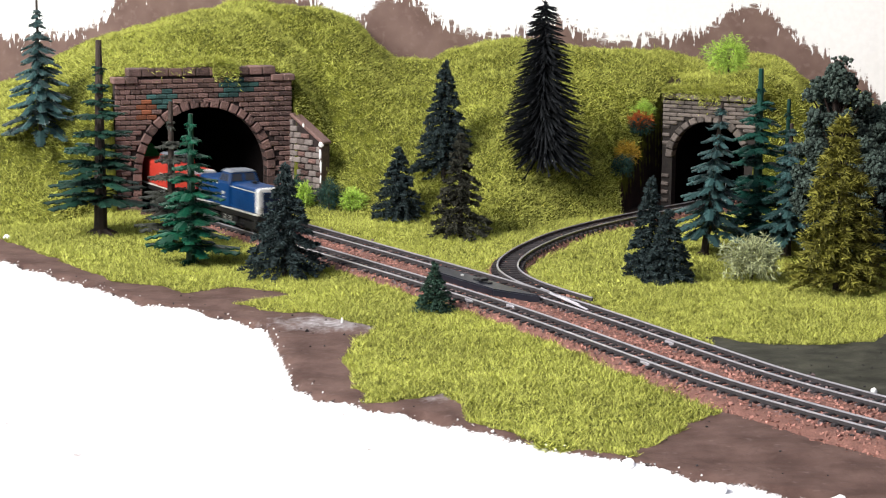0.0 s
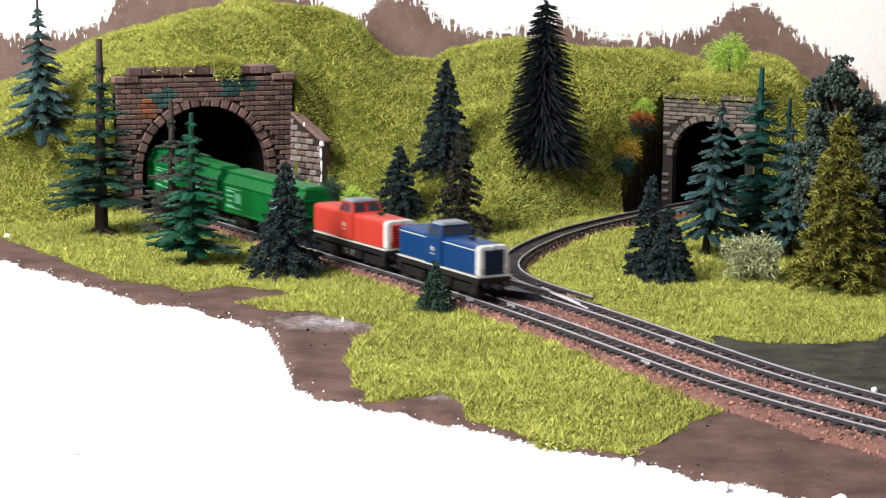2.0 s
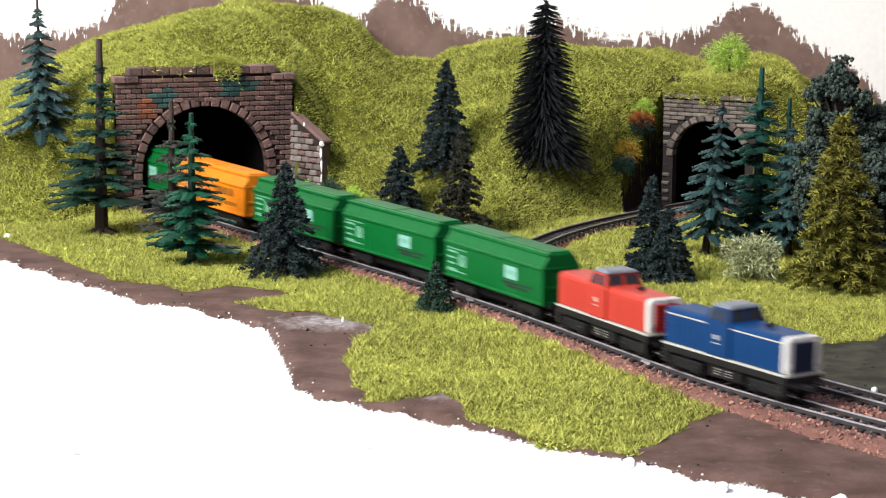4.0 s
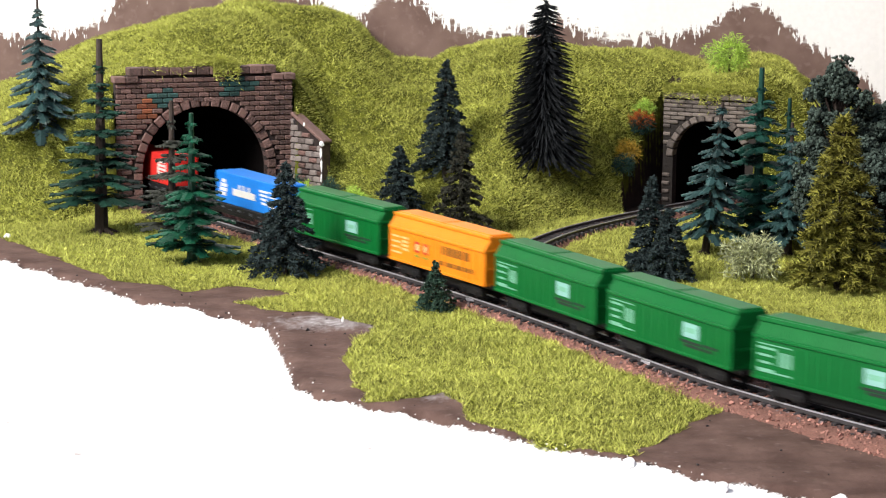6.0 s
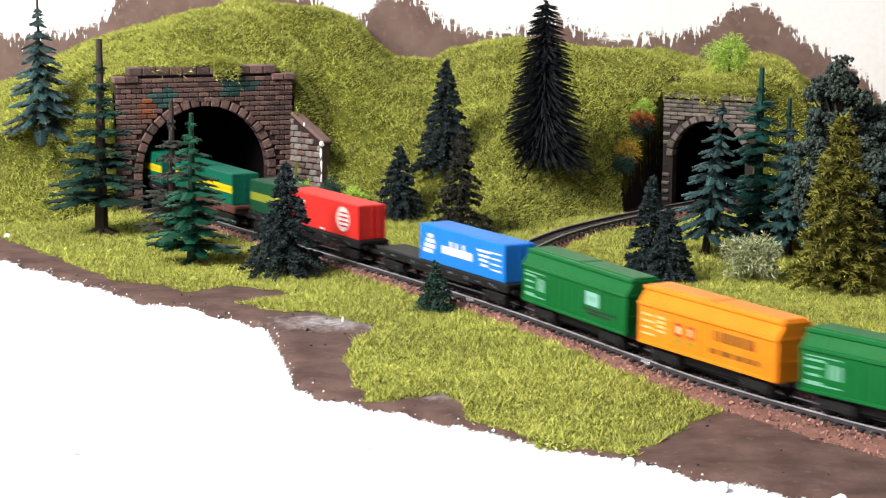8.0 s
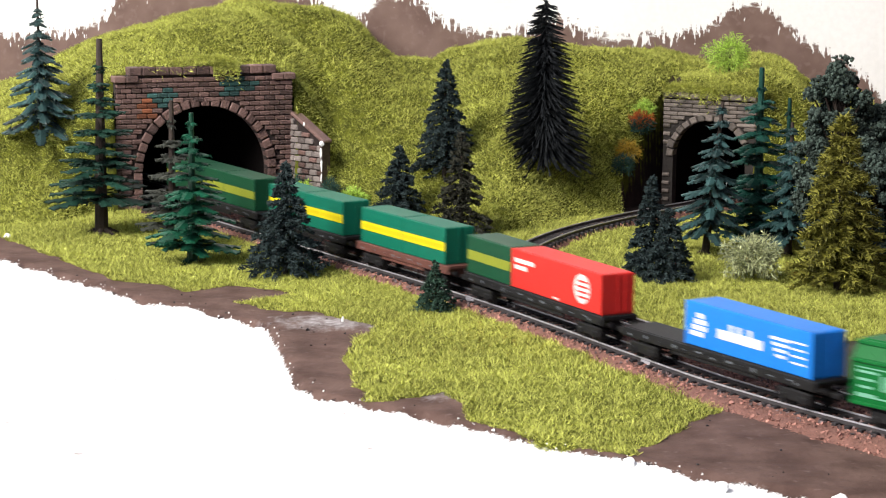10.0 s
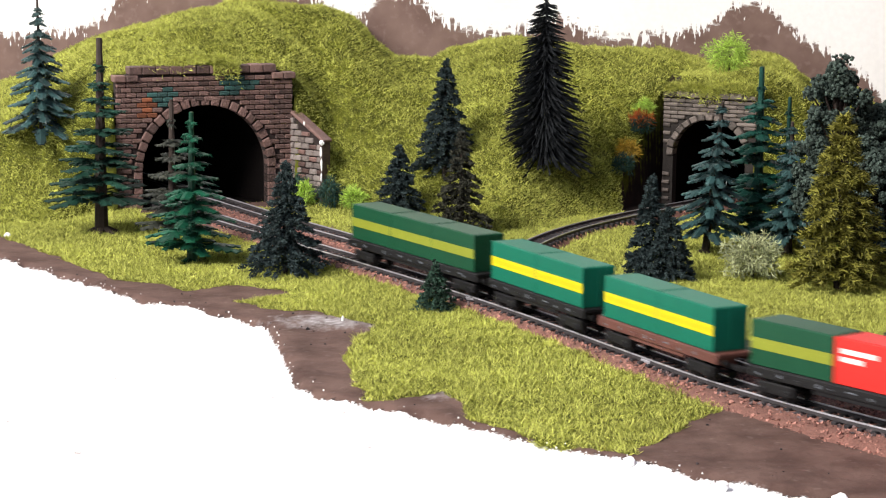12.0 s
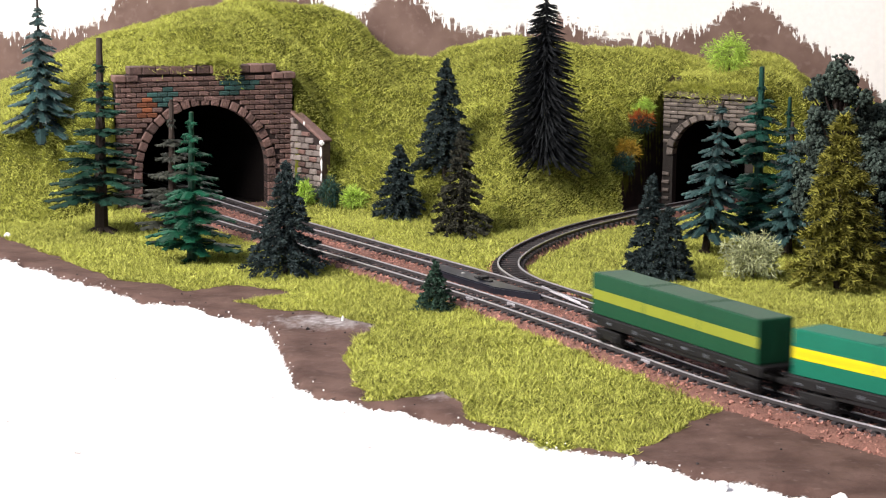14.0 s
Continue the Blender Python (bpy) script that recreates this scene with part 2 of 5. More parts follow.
def block(bm, x0, x1, y0, y1, z0, z1, bevel=0.15):
    made = bmesh.ops.create_cube(bm, size=1)["verts"]
    for v in made:
        v.co = Vector(((x0 + x1) / 2 + v.co.x * (x1 - x0), (y0 + y1) / 2 + v.co.y * (y1 - y0), (z0 + z1) / 2 + v.co.z * (z1 - z0)))
    if bevel:
        edges = list({e for v in made for e in v.link_edges})
        bmesh.ops.bevel(bm, geom=edges, offset=bevel, segments=1, affect="EDGES")
    return bm


def boxed(*dims, bevel=0.15):
    return block(bmesh.new(), *dims, bevel=bevel)


def prism(profile, x0, x1, bevel=0.15):
    """A closed profile of (y, z) drawn out along x."""
    bm = bmesh.new()
    a = [bm.verts.new((x0, y, z)) for y, z in profile]
    b = [bm.verts.new((x1, y, z)) for y, z in profile]
    k = len(profile)
    for i in range(k):
        bm.faces.new((a[i], a[(i + 1) % k], b[(i + 1) % k], b[i]))
    bm.faces.new(a[::-1]), bm.faces.new(b)
    bmesh.ops.recalc_face_normals(bm, faces=bm.faces)
    if bevel:
        bmesh.ops.bevel(bm, geom=bm.edges[:], offset=bevel, segments=1, affect="EDGES")
    return bm


def rod(bm, p, q, r0, r1=None, sides=8):
    p, q = Vector(p), Vector(q)
    m = Matrix.Translation((p + q) / 2) @ (q - p).to_track_quat("Z", "Y").to_matrix().to_4x4()
    bmesh.ops.create_cone(bm, cap_ends=True, segments=sides, radius1=r0, radius2=r0 if r1 is None else r1, depth=(q - p).length, matrix=m)
    return bm


def vnoise(x, y, size, seed=0):
    """Smooth random numbers of -1 to 1 over the plane, with lumps of the given size."""
    x, y = np.asarray(x, float) / size, np.asarray(y, float) / size
    i, j = np.floor(x), np.floor(y)
    u, v = x - i, y - j
    u, v = u * u * (3 - 2 * u), v * v * (3 - 2 * v)

    def h(a, b):
        s = np.sin(a * 127.1 + b * 311.7 + seed * 74.7) * 43758.5453
        return (s - np.floor(s)) * 2 - 1
    return (h(i, j) * (1 - u) + h(i + 1, j) * u) * (1 - v) + (h(i, j + 1) * (1 - u) + h(i + 1, j + 1) * u) * v


def inside(poly, x, y):
    """Millimetres to the polygon's edge, positive within."""
    x, y = np.asarray(x, float), np.asarray(y, float)
    d, odd = np.full(x.shape, 1e9), np.zeros(x.shape, bool)
    for (ax, ay), (bx, by) in zip(poly, poly[1:] + poly[:1]):
        ex, ey = bx - ax, by - ay
        t = np.clip(((x - ax) * ex + (y - ay) * ey) / (ex * ex + ey * ey), 0, 1)
        d = np.minimum(d, np.hypot(x - ax - t * ex, y - ay - t * ey))
        cross = ((ay > y) != (by > y)) & (x < ax + (y - ay) * ex / (ey if ey else 1e-9))
        odd ^= cross
    return np.where(odd, d, -d)


# ---- the lines of the tracks, in millimetres ----
RAIL_Z = 3.5


def spline(points, n=16):
    p = np.array(points, float)
    q = np.vstack([2 * p[0] - p[1], p, 2 * p[-1] - p[-2]])
    out = []
    for i in range(1, len(q) - 2):
        a, b, c, d = q[i - 1:i + 3]
        for t in np.linspace(0, 1, n, endpoint=False):
            out.append(0.5 * (2 * b + (c - a) * t + (2 * a - 5 * b + 4 * c - d) * t * t + (3 * b - a - 3 * c + d) * t ** 3))
    return np.array(out + [p[-1]])


class Line:
    """A track's centre line, run from the tunnel to the front."""

    def __init__(self, points, zero=None):
        self.c = spline(points)
        self.s = np.concatenate([[0], np.cumsum(np.hypot(*np.diff(self.c, axis=0).T))])
        if zero is not None:
            self.s -= self.s[np.argmin(np.abs(self.c[:, 1] - zero))]

    def at(self, s, off=0.0):
        """Place and heading (radians) at s, off millimetres to the left of the way."""
        f = lambda v: (np.interp(v, self.s, self.c[:, 0]), np.interp(v, self.s, self.c[:, 1]))
        (x, y), (ax, ay), (bx, by) = f(s), f(s - 1.0), f(s + 1.0)
        k = np.arctan2(by - ay, bx - ax)
        return x - np.sin(k) * off, y + np.cos(k) * off, k

    def away(self, x, y):
        """Signed distance from the line, positive to the left of the way."""
        x, y = np.asarray(x, float), np.asarray(y, float)
        c = self.c[::8] if len(self.c) > 300 else self.c[::4]
        best, sign = np.full(x.shape, 1e9), np.zeros(x.shape)
        for a, b in zip(c[:-1], c[1:]):
            e = b - a
            t = np.clip(((x - a[0]) * e[0] + (y - a[1]) * e[1]) / (e @ e), 0, 1)
            d = np.hypot(x - a[0] - t * e[0], y - a[1] - t * e[1])
            near = d < best
            sign = np.where(near, np.sign(e[0] * (y - a[1]) - e[1] * (x - a[0])), sign)
            best = np.where(near, d, best)
        return best * sign


KNOTS = [(-109, 925), (-83.2, 880), (-58.3, 840), (-33.5, 800), (-8.7, 760), (14.9, 720), (36.3, 680), (56.3, 640), (77.5, 600), (105, 560), (130, 530)]
BACK_WAY, FRONT_WAY = (0.499, -0.866), (0.68, -0.733)
FRONT = Line([(KNOTS[0][0] - BACK_WAY[0] * d, KNOTS[0][1] - BACK_WAY[1] * d) for d in (900, 700, 500, 300, 150, 80, 40)] + KNOTS
             + [(KNOTS[-1][0] + FRONT_WAY[0] * d, KNOTS[-1][1] + FRONT_WAY[1] * d) for d in (40, 80, 160, 300, 500, 700)], 905)
GAP = 22.0
BRANCH = Line([(150, 1010), (128, 980), (108, 952), (93, 934), (78, 915), (58.5, 887), (44, 861), (33, 834), (26.5, 812), (23.3, 794), (23.6, 777), (28.5, 758), (36.5, 741), (46, 724)])

# ---- the lie of the land ----
P1, P1_TURN = (-99.5, 943.0), 22.0
P2, P2_TURN = (112.0, 957.0), -25.0
RIDGE_Y, WALL_Y = 1020.0, 1042.0
RIDGE = [(-416, 36), (-198, 39), (-185, 50), (-173, 57), (-157, 62), (-143, 67), (-114, 76), (-90, 82), (-67, 81), (-57, 79), (-42, 74), (-31, 63), (-22, 56), (-6, 54), (2, 60), (16, 63), (32, 66), (43, 62), (55, 64), (78, 61), (98, 60), (121, 54), (138, 58), (150, 58), (158, 52), (167, 48), (179, 51), (195, 36), (239, 10), (416, 5)]
FOOT = [(-400, 870), (-200, 876), (-155, 890), (-140, 925), (-58, 947), (-44, 940), (-20, 918), (-1, 904), (14, 874), (26, 880), (50, 915), (73, 934), (79, 938), (90, 945), (98, 955), (112, 962), (130, 930), (160, 900), (200, 880), (400, 880)]
TURF = [(-169, 858), (-140, 813), (-113, 767), (-100, 760), (-86, 749), (-73, 759), (-49, 744), (-67, 728), (-57, 718), (-40, 714), (-21, 690), (-28, 649), (-24, 611), (-20, 587),
        (-12, 587), (1, 598), (9, 566), (25, 546), (46, 533), (56, 553), (72, 579), (78, 640), (83, 685), (89, 677), (110, 669), (130, 676), (138, 693), (250, 760), (260, 1050), (-260, 1050), (-260, 900)]
PAINT = [(-160, 812), (-139, 783), (-117, 756), (-98, 731), (-83, 722), (-68, 704), (-55, 693), (-46, 645), (-40, 608), (-33, 594), (-24, 587), (-4, 573), (11, 557), (30, 542), (45, 529),
         (66, 512), (92, 497), (160, 440), (900, -250), (1300, 300), (600, 1100), (-600, 1100), (-600, 950), (-260, 880)]
SLATE = [(66, 655), (83, 685), (89, 679), (110, 671), (130, 678), (138, 695), (300, 760), (300, 480), (180, 520), (112, 590)]


def local(p, turn, x, y):
    """Along the face and out of it, for a portal at p."""
    a = radians(turn)
    dx, dy = np.asarray(x, float) - p[0], np.asarray(y, float) - p[1]
    return dx * math.cos(a) + dy * math.sin(a), dx * math.sin(a) - dy * math.cos(a)


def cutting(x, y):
    """The cut bank beside the narrow tunnel, coloured dark for its shade: positive inside."""
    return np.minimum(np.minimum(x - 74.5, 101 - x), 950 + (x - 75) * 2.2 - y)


def height(x, y):
    x, y = np.asarray(x, float), np.asarray(y, float)
    top = np.interp(x, *zip(*RIDGE)) + vnoise(x, y, 14, 3) * 1.6
    foot = np.interp(x, *zip(*FOOT)) + vnoise(x, y, 30, 5) * 4
    q = np.clip((y - foot) / (RIDGE_Y - foot), 0, 1)
    z = top * (0.4 * q + 0.6 * np.sin(q * math.pi / 2) ** 1.25)
    z += (vnoise(x, y, 22, 1) * 1.8 + vnoise(x, y, 9, 2) * 0.8) * np.clip(q * 3, 0, 1)
    z = np.where(cutting(x, y) > 0, np.minimum(z, 0.0), z)
    for p, turn, half, roof, run in ((P1, P1_TURN, 38.5, 55.0, 62), (P2, P2_TURN, 21, 46.5, 26)):
        a, b = local(p, turn, x, y)
        z = np.where((np.abs(a) < half) & (b > -3) & (b < 70), np.minimum(z, 0.0), z)
        over = np.clip((-b - 3) / run, 0, 1)
        roofed = roof + (np.maximum(top, roof + 1) - roof) * np.sin(over * math.pi / 2) + vnoise(x, y, 8, 9) - 3 * np.clip(np.abs(a) / half, 0, 1) ** 4 * np.clip(over * 6, 0, 1)
        z = np.where((np.abs(a) < half) & (b <= -3), np.maximum(roofed, np.where(over >= 1, z, 0)), z)
        beside = np.abs(a) - half
        z = np.where((beside >= 0) & (b <= 4) & ((a > 0) | (half > 30)), np.maximum(z, roofed - 3 * (over < 0.02) - beside * (1.5 - np.clip(-b / 26, 0, 1)) - np.maximum(b + 3, 0) * 2.5), z)
    # earth filled in behind the flared wing wall
    a, b = local(P1, P1_TURN, x, y)
    u = a - 38.0
    fill = np.where(u <= 8.5, 37 - 1.2 * u, 26.8 - (u - 8.5) * 1.7) - np.maximum(b - 12, 0) * 2.2 + vnoise(x, y, 9, 6) * 1.2
    behind = (u > 0.3) & (u < 26) & (b > -45) & ((u > 9.5) | (b < u * 1.88 - 6.0))
    z = np.where(behind, np.maximum(z, fill), z)
    flat = vnoise(x, y, 40, 7) * 0.5 + vnoise(x, y, 12, 8) * 0.25
    z += np.where(z < 3, flat, 0)
    paint = inside(PAINT, x, y) + vnoise(x, y, 6, 11) * 1.5
    z -= np.clip(0.5 - paint / 3, 0, 1) * 2.2
    d = FRONT.away(x, y)
    bed = np.clip(np.minimum(d + 12, GAP + 10 - d) / 4, 0, 1)
    z = np.where((bed > 0) & (z < 6), z * (1 - bed) + np.minimum(z, 0.2) * bed, z)
    return z


def turf(x, y):
    """Where grass is glued: positive inside, in millimetres."""
    x, y = np.asarray(x, float), np.asarray(y, float)
    t = inside(TURF, x, y) + vnoise(x, y, 7, 21) * 1.6 + vnoise(x, y, 3, 22) * 0.8
    d, e = FRONT.away(x, y), BRANCH.away(x, y)
    open_1, open_2 = local(P1, P1_TURN, x, y)[1] > -3, local(P2, P2_TURN, x, y)[1] > -3
    t = np.where(open_1, np.minimum(t, np.maximum(-9.0 - d, d - GAP - 8.0) + vnoise(x, y, 5, 23) * 1.3), t)
    t = np.where(open_2, np.minimum(t, np.abs(e) - 8.0 + vnoise(x, y, 5, 24) * 1.2), t)
    for p, turn, half in ((P1, P1_TURN, 31), (P2, P2_TURN, 20)):
        a, b = local(p, turn, x, y)
        t = np.minimum(t, np.maximum(np.abs(a) - half, np.maximum(b - 14, -b - 3)))
    t = np.where(y > 925, np.minimum(t, -cutting(x, y) - 0.8), t)
    return t


def grid_mesh(name, xs, ys, zfun, material, keep=None):
    gx, gy = np.meshgrid(xs, ys)
    x, y = gx.ravel(), gy.ravel()
    z = zfun(x, y)
    w = len(xs)
    k = np.arange(len(ys) - 1)[:, None] * w + np.arange(w - 1)[None, :]
    k = k.ravel()
    faces = np.stack([k, k + 1, k + w + 1, k + w], 1)
    if keep is not None:
        c = (x[faces].mean(1), y[faces].mean(1), z[faces].mean(1), z[faces].max(1) - z[faces].min(1))
        faces = faces[keep(*c)]
    ob = mesh_object(name, np.stack([x, y, z], 1), faces, material, smooth=True)
    return ob, x, y, z


def attribute(ob, name, values):
    ob.data.attributes.new(name, "FLOAT", "POINT").data.foreach_set("value", np.asarray(values, np.float32))


def land():
    xs = np.concatenate([[-620, -500, -400, -320, -260], np.arange(-230, 231, 1.6), [260, 320, 400, 500, 700, 860]])
    ys = np.concatenate([[-260, 0, 200, 320, 400, 450], np.arange(470, 1041, 1.6)])

    def keep(x, y, z, dz):
        a, b = local(P1, P1_TURN, x, y)
        c, d = local(P2, P2_TURN, x, y)
        return ~((np.abs(a) < 33) & (np.abs(b + 3) < 6) & (dz > 12)) & ~((np.abs(c) < 19) & (np.abs(d + 3) < 6) & (dz > 12))
    ob, x, y, z = grid_mesh("ground", xs, ys, height, GROUND, keep)
    attribute(ob, "paint", inside(PAINT, x, y))
    attribute(ob, "smear", np.maximum(5 - np.hypot((x + 33) / 2.2, (y - 697) / 1.6), 2 - np.hypot((x + 3) / 2.0, (y - 596) / 1.2)))
    # where the bank's shade is painted, a little past the cut
    attribute(ob, "bank_shade", np.where(y > 928, cutting(x, y) + 2.5, -20))
    attribute(ob, "slate", inside(SLATE, x, y))
    attribute(ob, "turf", turf(x, y))
    tagged(ob, "foam landscape, painted brown, with a grassy hill and bare white edges", "ground", kind="structure")


def tunnel_floor():
    """The added near-black board on which the hidden tracks lie, inside and behind the hill."""
    part("hidden_board", boxed(-640, 300, 948, 1780, -8, -0.8, bevel=0), TUNNEL_SHADE, None)
    tagged(bpy.data.objects["hidden_board"], "added board under the tunnel tracks, coloured near black as shade", "board", kind="structure")


COAT = [(-420, 60), (-202, 64), (-181, 65), (-163, 67), (-157, 72), (-153, 76), (-149, 84), (-117, 90), (-73, 87), (-59, 81), (-54, 77), (-46, 74), (-37, 75), (-31, 82), (-24, 85), (-13, 84), (-9, 78), (-1, 73), (12, 68), (25, 66.5), (45, 72), (52, 75), (60, 71), (69, 66.5), (79, 64.5), (94, 67), (117, 69.5), (125, 75), (130, 82), (146, 81), (156, 73), (166, 65), (177, 60), (190, 52), (198, 42), (205, 28), (420, 4)]


def back_wall():
    xs, zs = np.arange(-420, 421, 4.0), np.arange(-2, 331, 4.0)
    gx, gz = np.meshgrid(xs, zs)
    x, z = gx.ravel(), gz.ravel()
    y = WALL_Y + vnoise(x, z, 40, 31) * 1.5
    w = len(xs)
    k = (np.arange(len(zs) - 1)[:, None] * w + np.arange(w - 1)[None, :]).ravel()
    faces = np.stack([k, k + 1, k + w + 1, k + w], 1)
    cx, cz = x[faces].mean(1), z[faces].mean(1)
    hole = (np.abs(cx + 166) < 38) & (cz < 46 - (np.abs(cx + 166) / 38) ** 2 * 15)
    ob = mesh_object("back_wall", np.stack([x, y, z], 1), faces[~hole], WALL, smooth=True)
    attribute(ob, "paint", np.interp(x, *zip(*COAT)) - z)
    tagged(ob, "white foam wall behind the hill, brushed brown along its foot", "wall", kind="structure")
    mod = ob.modifiers.new("thick", "SOLIDIFY")
    mod.thickness, mod.offset = 0.02, -1.0


def light_blocker_right():
    """An added brown board, out of view, that blocks sky light from the right."""
    ob = part("light_blocker_right", boxed(262, 282, 470, 1041, -2, 230, bevel=1.0), UMBER, None)
    tagged(ob, "added brown board, out of view, that blocks sky light from the right", "wall", kind="structure")


def key_lamp_surround():
    """An added sloping board, out of view, around the key lamp; its opening goes through."""
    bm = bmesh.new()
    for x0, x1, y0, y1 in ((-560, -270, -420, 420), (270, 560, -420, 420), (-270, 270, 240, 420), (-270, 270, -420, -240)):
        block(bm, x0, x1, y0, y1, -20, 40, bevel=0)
    wall = part("lamp_board", bm, FOAM, None)
    tagged(wall, "added white sloping board around the unseen key lamp", "wall", kind="structure")
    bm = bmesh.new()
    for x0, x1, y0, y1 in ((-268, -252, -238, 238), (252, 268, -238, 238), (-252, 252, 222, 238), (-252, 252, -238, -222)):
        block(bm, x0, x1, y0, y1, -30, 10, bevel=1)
    lamp_rim = part("lamp_frame", bm, FOAM, None)
    tagged(lamp_rim, "added white frame around the unseen key lamp", "window", kind="structure")
    wall.matrix_basis = lamp_rim.matrix_basis = KEY_LAMP_AT


class Survey:
    """The land on a close grid, to look heights up quickly."""

    def __init__(self):
        self.x0, self.y0, self.step = -232.0, 468.0, 1.2
        self.nx, self.ny = 388, 477
        gx, gy = np.meshgrid(self.x0 + self.step * np.arange(self.nx), self.y0 + self.step * np.arange(self.ny))
        self.z = height(gx.ravel(), gy.ravel()).reshape(gx.shape)
        self.t = turf(gx.ravel(), gy.ravel()).reshape(gx.shape)

    def at(self, x, y):
        """Height, slopes, turf, and the drop within the cell."""
        u, v = (x - self.x0) / self.step, (y - self.y0) / self.step
        i, j = np.clip(u.astype(int), 0, self.nx - 2), np.clip(v.astype(int), 0, self.ny - 2)
        u, v = u - i, v - j

        def mixed_of(g):
            a, b, c, d = g[j, i], g[j, i + 1], g[j + 1, i], g[j + 1, i + 1]
            return a, b, c, d, (a * (1 - u) + b * u) * (1 - v) + (c * (1 - u) + d * u) * v
        a, b, c, d, z = mixed_of(self.z)
        drop = np.maximum(np.maximum(a, b), np.maximum(c, d)) - np.minimum(np.minimum(a, b), np.minimum(c, d))
        return z, (a - b + c - d) / (2 * self.step), (a - c + b - d) / (2 * self.step), mixed_of(self.t)[4], drop


land()
LAND = Survey()
tunnel_floor()
back_wall()
light_blocker_right()
key_lamp_surround()

# ---- tracks ----


def swept(name, line, s0, s1, off, profile, material, parent, step=4.0, label=""):
    """A profile of (across, z) swept along a line at an offset; a closed bar."""
    ss = np.arange(s0, s1 + step * 0.5, step)
    verts, faces, k = [], [], len(profile)
    for s in ss:
        for a, z in profile:
            x, y, _ = line.at(s, off + a)
            verts.append((x, y, z))
    for i in range(len(ss) - 1):
        for j in range(k):
            faces.append((i * k + j, i * k + (j + 1) % k, (i + 1) * k + (j + 1) % k, (i + 1) * k + j))
    faces += [tuple(range(k))[::-1], tuple((len(ss) - 1) * k + j for j in range(k))]
    ob = mesh_object(name, verts, faces, material, parent, label)
    return ob


SLEEPER_MESH = None


def sleeper_at(x, y, k, parent):
    global SLEEPER_MESH
    if SLEEPER_MESH is None:
        ob = part("sleeper", boxed(-0.85, 0.85, -5.7, 5.7, 0.6, 2.45, bevel=0.2), SLEEPER, parent)
        SLEEPER_MESH = ob.data
    else:
        ob = new("sleeper", SLEEPER_MESH)
        ob.parent = parent
    ob.matrix_basis = pose(x * MM, y * MM, 0, 0, 0, math.degrees(k) + random.uniform(-1.5, 1.5))


def track(label, line, off, s0, s1, a, b, pitch=4.3):
    """One track: two rails on sleepers. Sleepers from a to b lie in the open and are single pieces."""
    top = thing("railway_track", label, "track")
    for side in (-3.6, 3.6):
        web = swept("rail", line, s0, s1, off + side, [(-0.28, 2.2), (0.28, 2.2), (0.28, RAIL_Z - 0.12), (-0.28, RAIL_Z - 0.12)], RAILWEB, top, label="dark rail with a bright head")
        swept("rail_head", line, s0, s1, off + side, [(-0.32, RAIL_Z - 0.3), (0.32, RAIL_Z - 0.3), (0.28, RAIL_Z), (-0.28, RAIL_Z)], RAIL, web)
    for s in np.arange(a, b, pitch):
        sleeper_at(*line.at(s, off), top)
    return top


def ballast_bed(name, label, line, lo, hi, s0, s1, spill=0.0):
    """A gravel bed: a lumpy strip with grains strewn on it."""
    us, ss = np.linspace(lo, hi, max(8, int((hi - lo) / 1.2))), np.arange(s0, s1, 1.6)
    gu, gs = np.meshgrid(us, ss)
    u, s = gu.ravel(), gs.ravel()
    x, y, _ = line.at(s, np.where(u < 0, u * (1 + spill * np.clip((s - 280) / 80, 0, 1)), u))
    edge = np.minimum(u - lo, hi - u)
    z = np.clip(edge / 3.0, 0, 1) ** 0.8 * 2.25 - 0.5 + vnoise(x, y, 2.0, 41) * 0.22 + vnoise(x, y, 6.0, 42) * 0.2
    w = len(us)
    k = (np.arange(len(ss) - 1)[:, None] * w + np.arange(w - 1)[None, :]).ravel()
    bed = mesh_object(name, np.stack([x, y, z], 1), np.stack([k, k + 1, k + w + 1, k + w], 1), BALLAST, smooth=True)
    tagged(bed, label, "ballast", kind="structure")
    return bed


def grains(name, label, spots, sizes, material, category="gravel"):
    """Loose angular grains, strewn."""
    n = len(spots)
    rng = np.random.default_rng(7)
    unit = np.array([(1, 1, 1), (1, -1, -1), (-1, 1, -1), (-1, -1, 1), (1.2, 0, -0.6), (-0.4, 1.1, 0.5)]) * 0.55
    q = rng.normal(size=(n, 3, 3))
    q, _ = np.linalg.qr(q)
    v = np.einsum("nij,kj->nki", q, unit) * np.asarray(sizes)[:, None, None] + np.asarray(spots)[:, None, :]
    tri = np.array([(0, 4, 1), (0, 5, 4), (0, 1, 3), (0, 3, 5), (1, 4, 2), (1, 2, 3), (2, 4, 5), (2, 5, 3)])
    f = (np.arange(n)[:, None, None] * 6 + tri[None]).reshape(-1, 3)
    ob = mesh_object(name, v.reshape(-1, 3), f, material)
    return tagged(ob, label, category, kind="stuff")


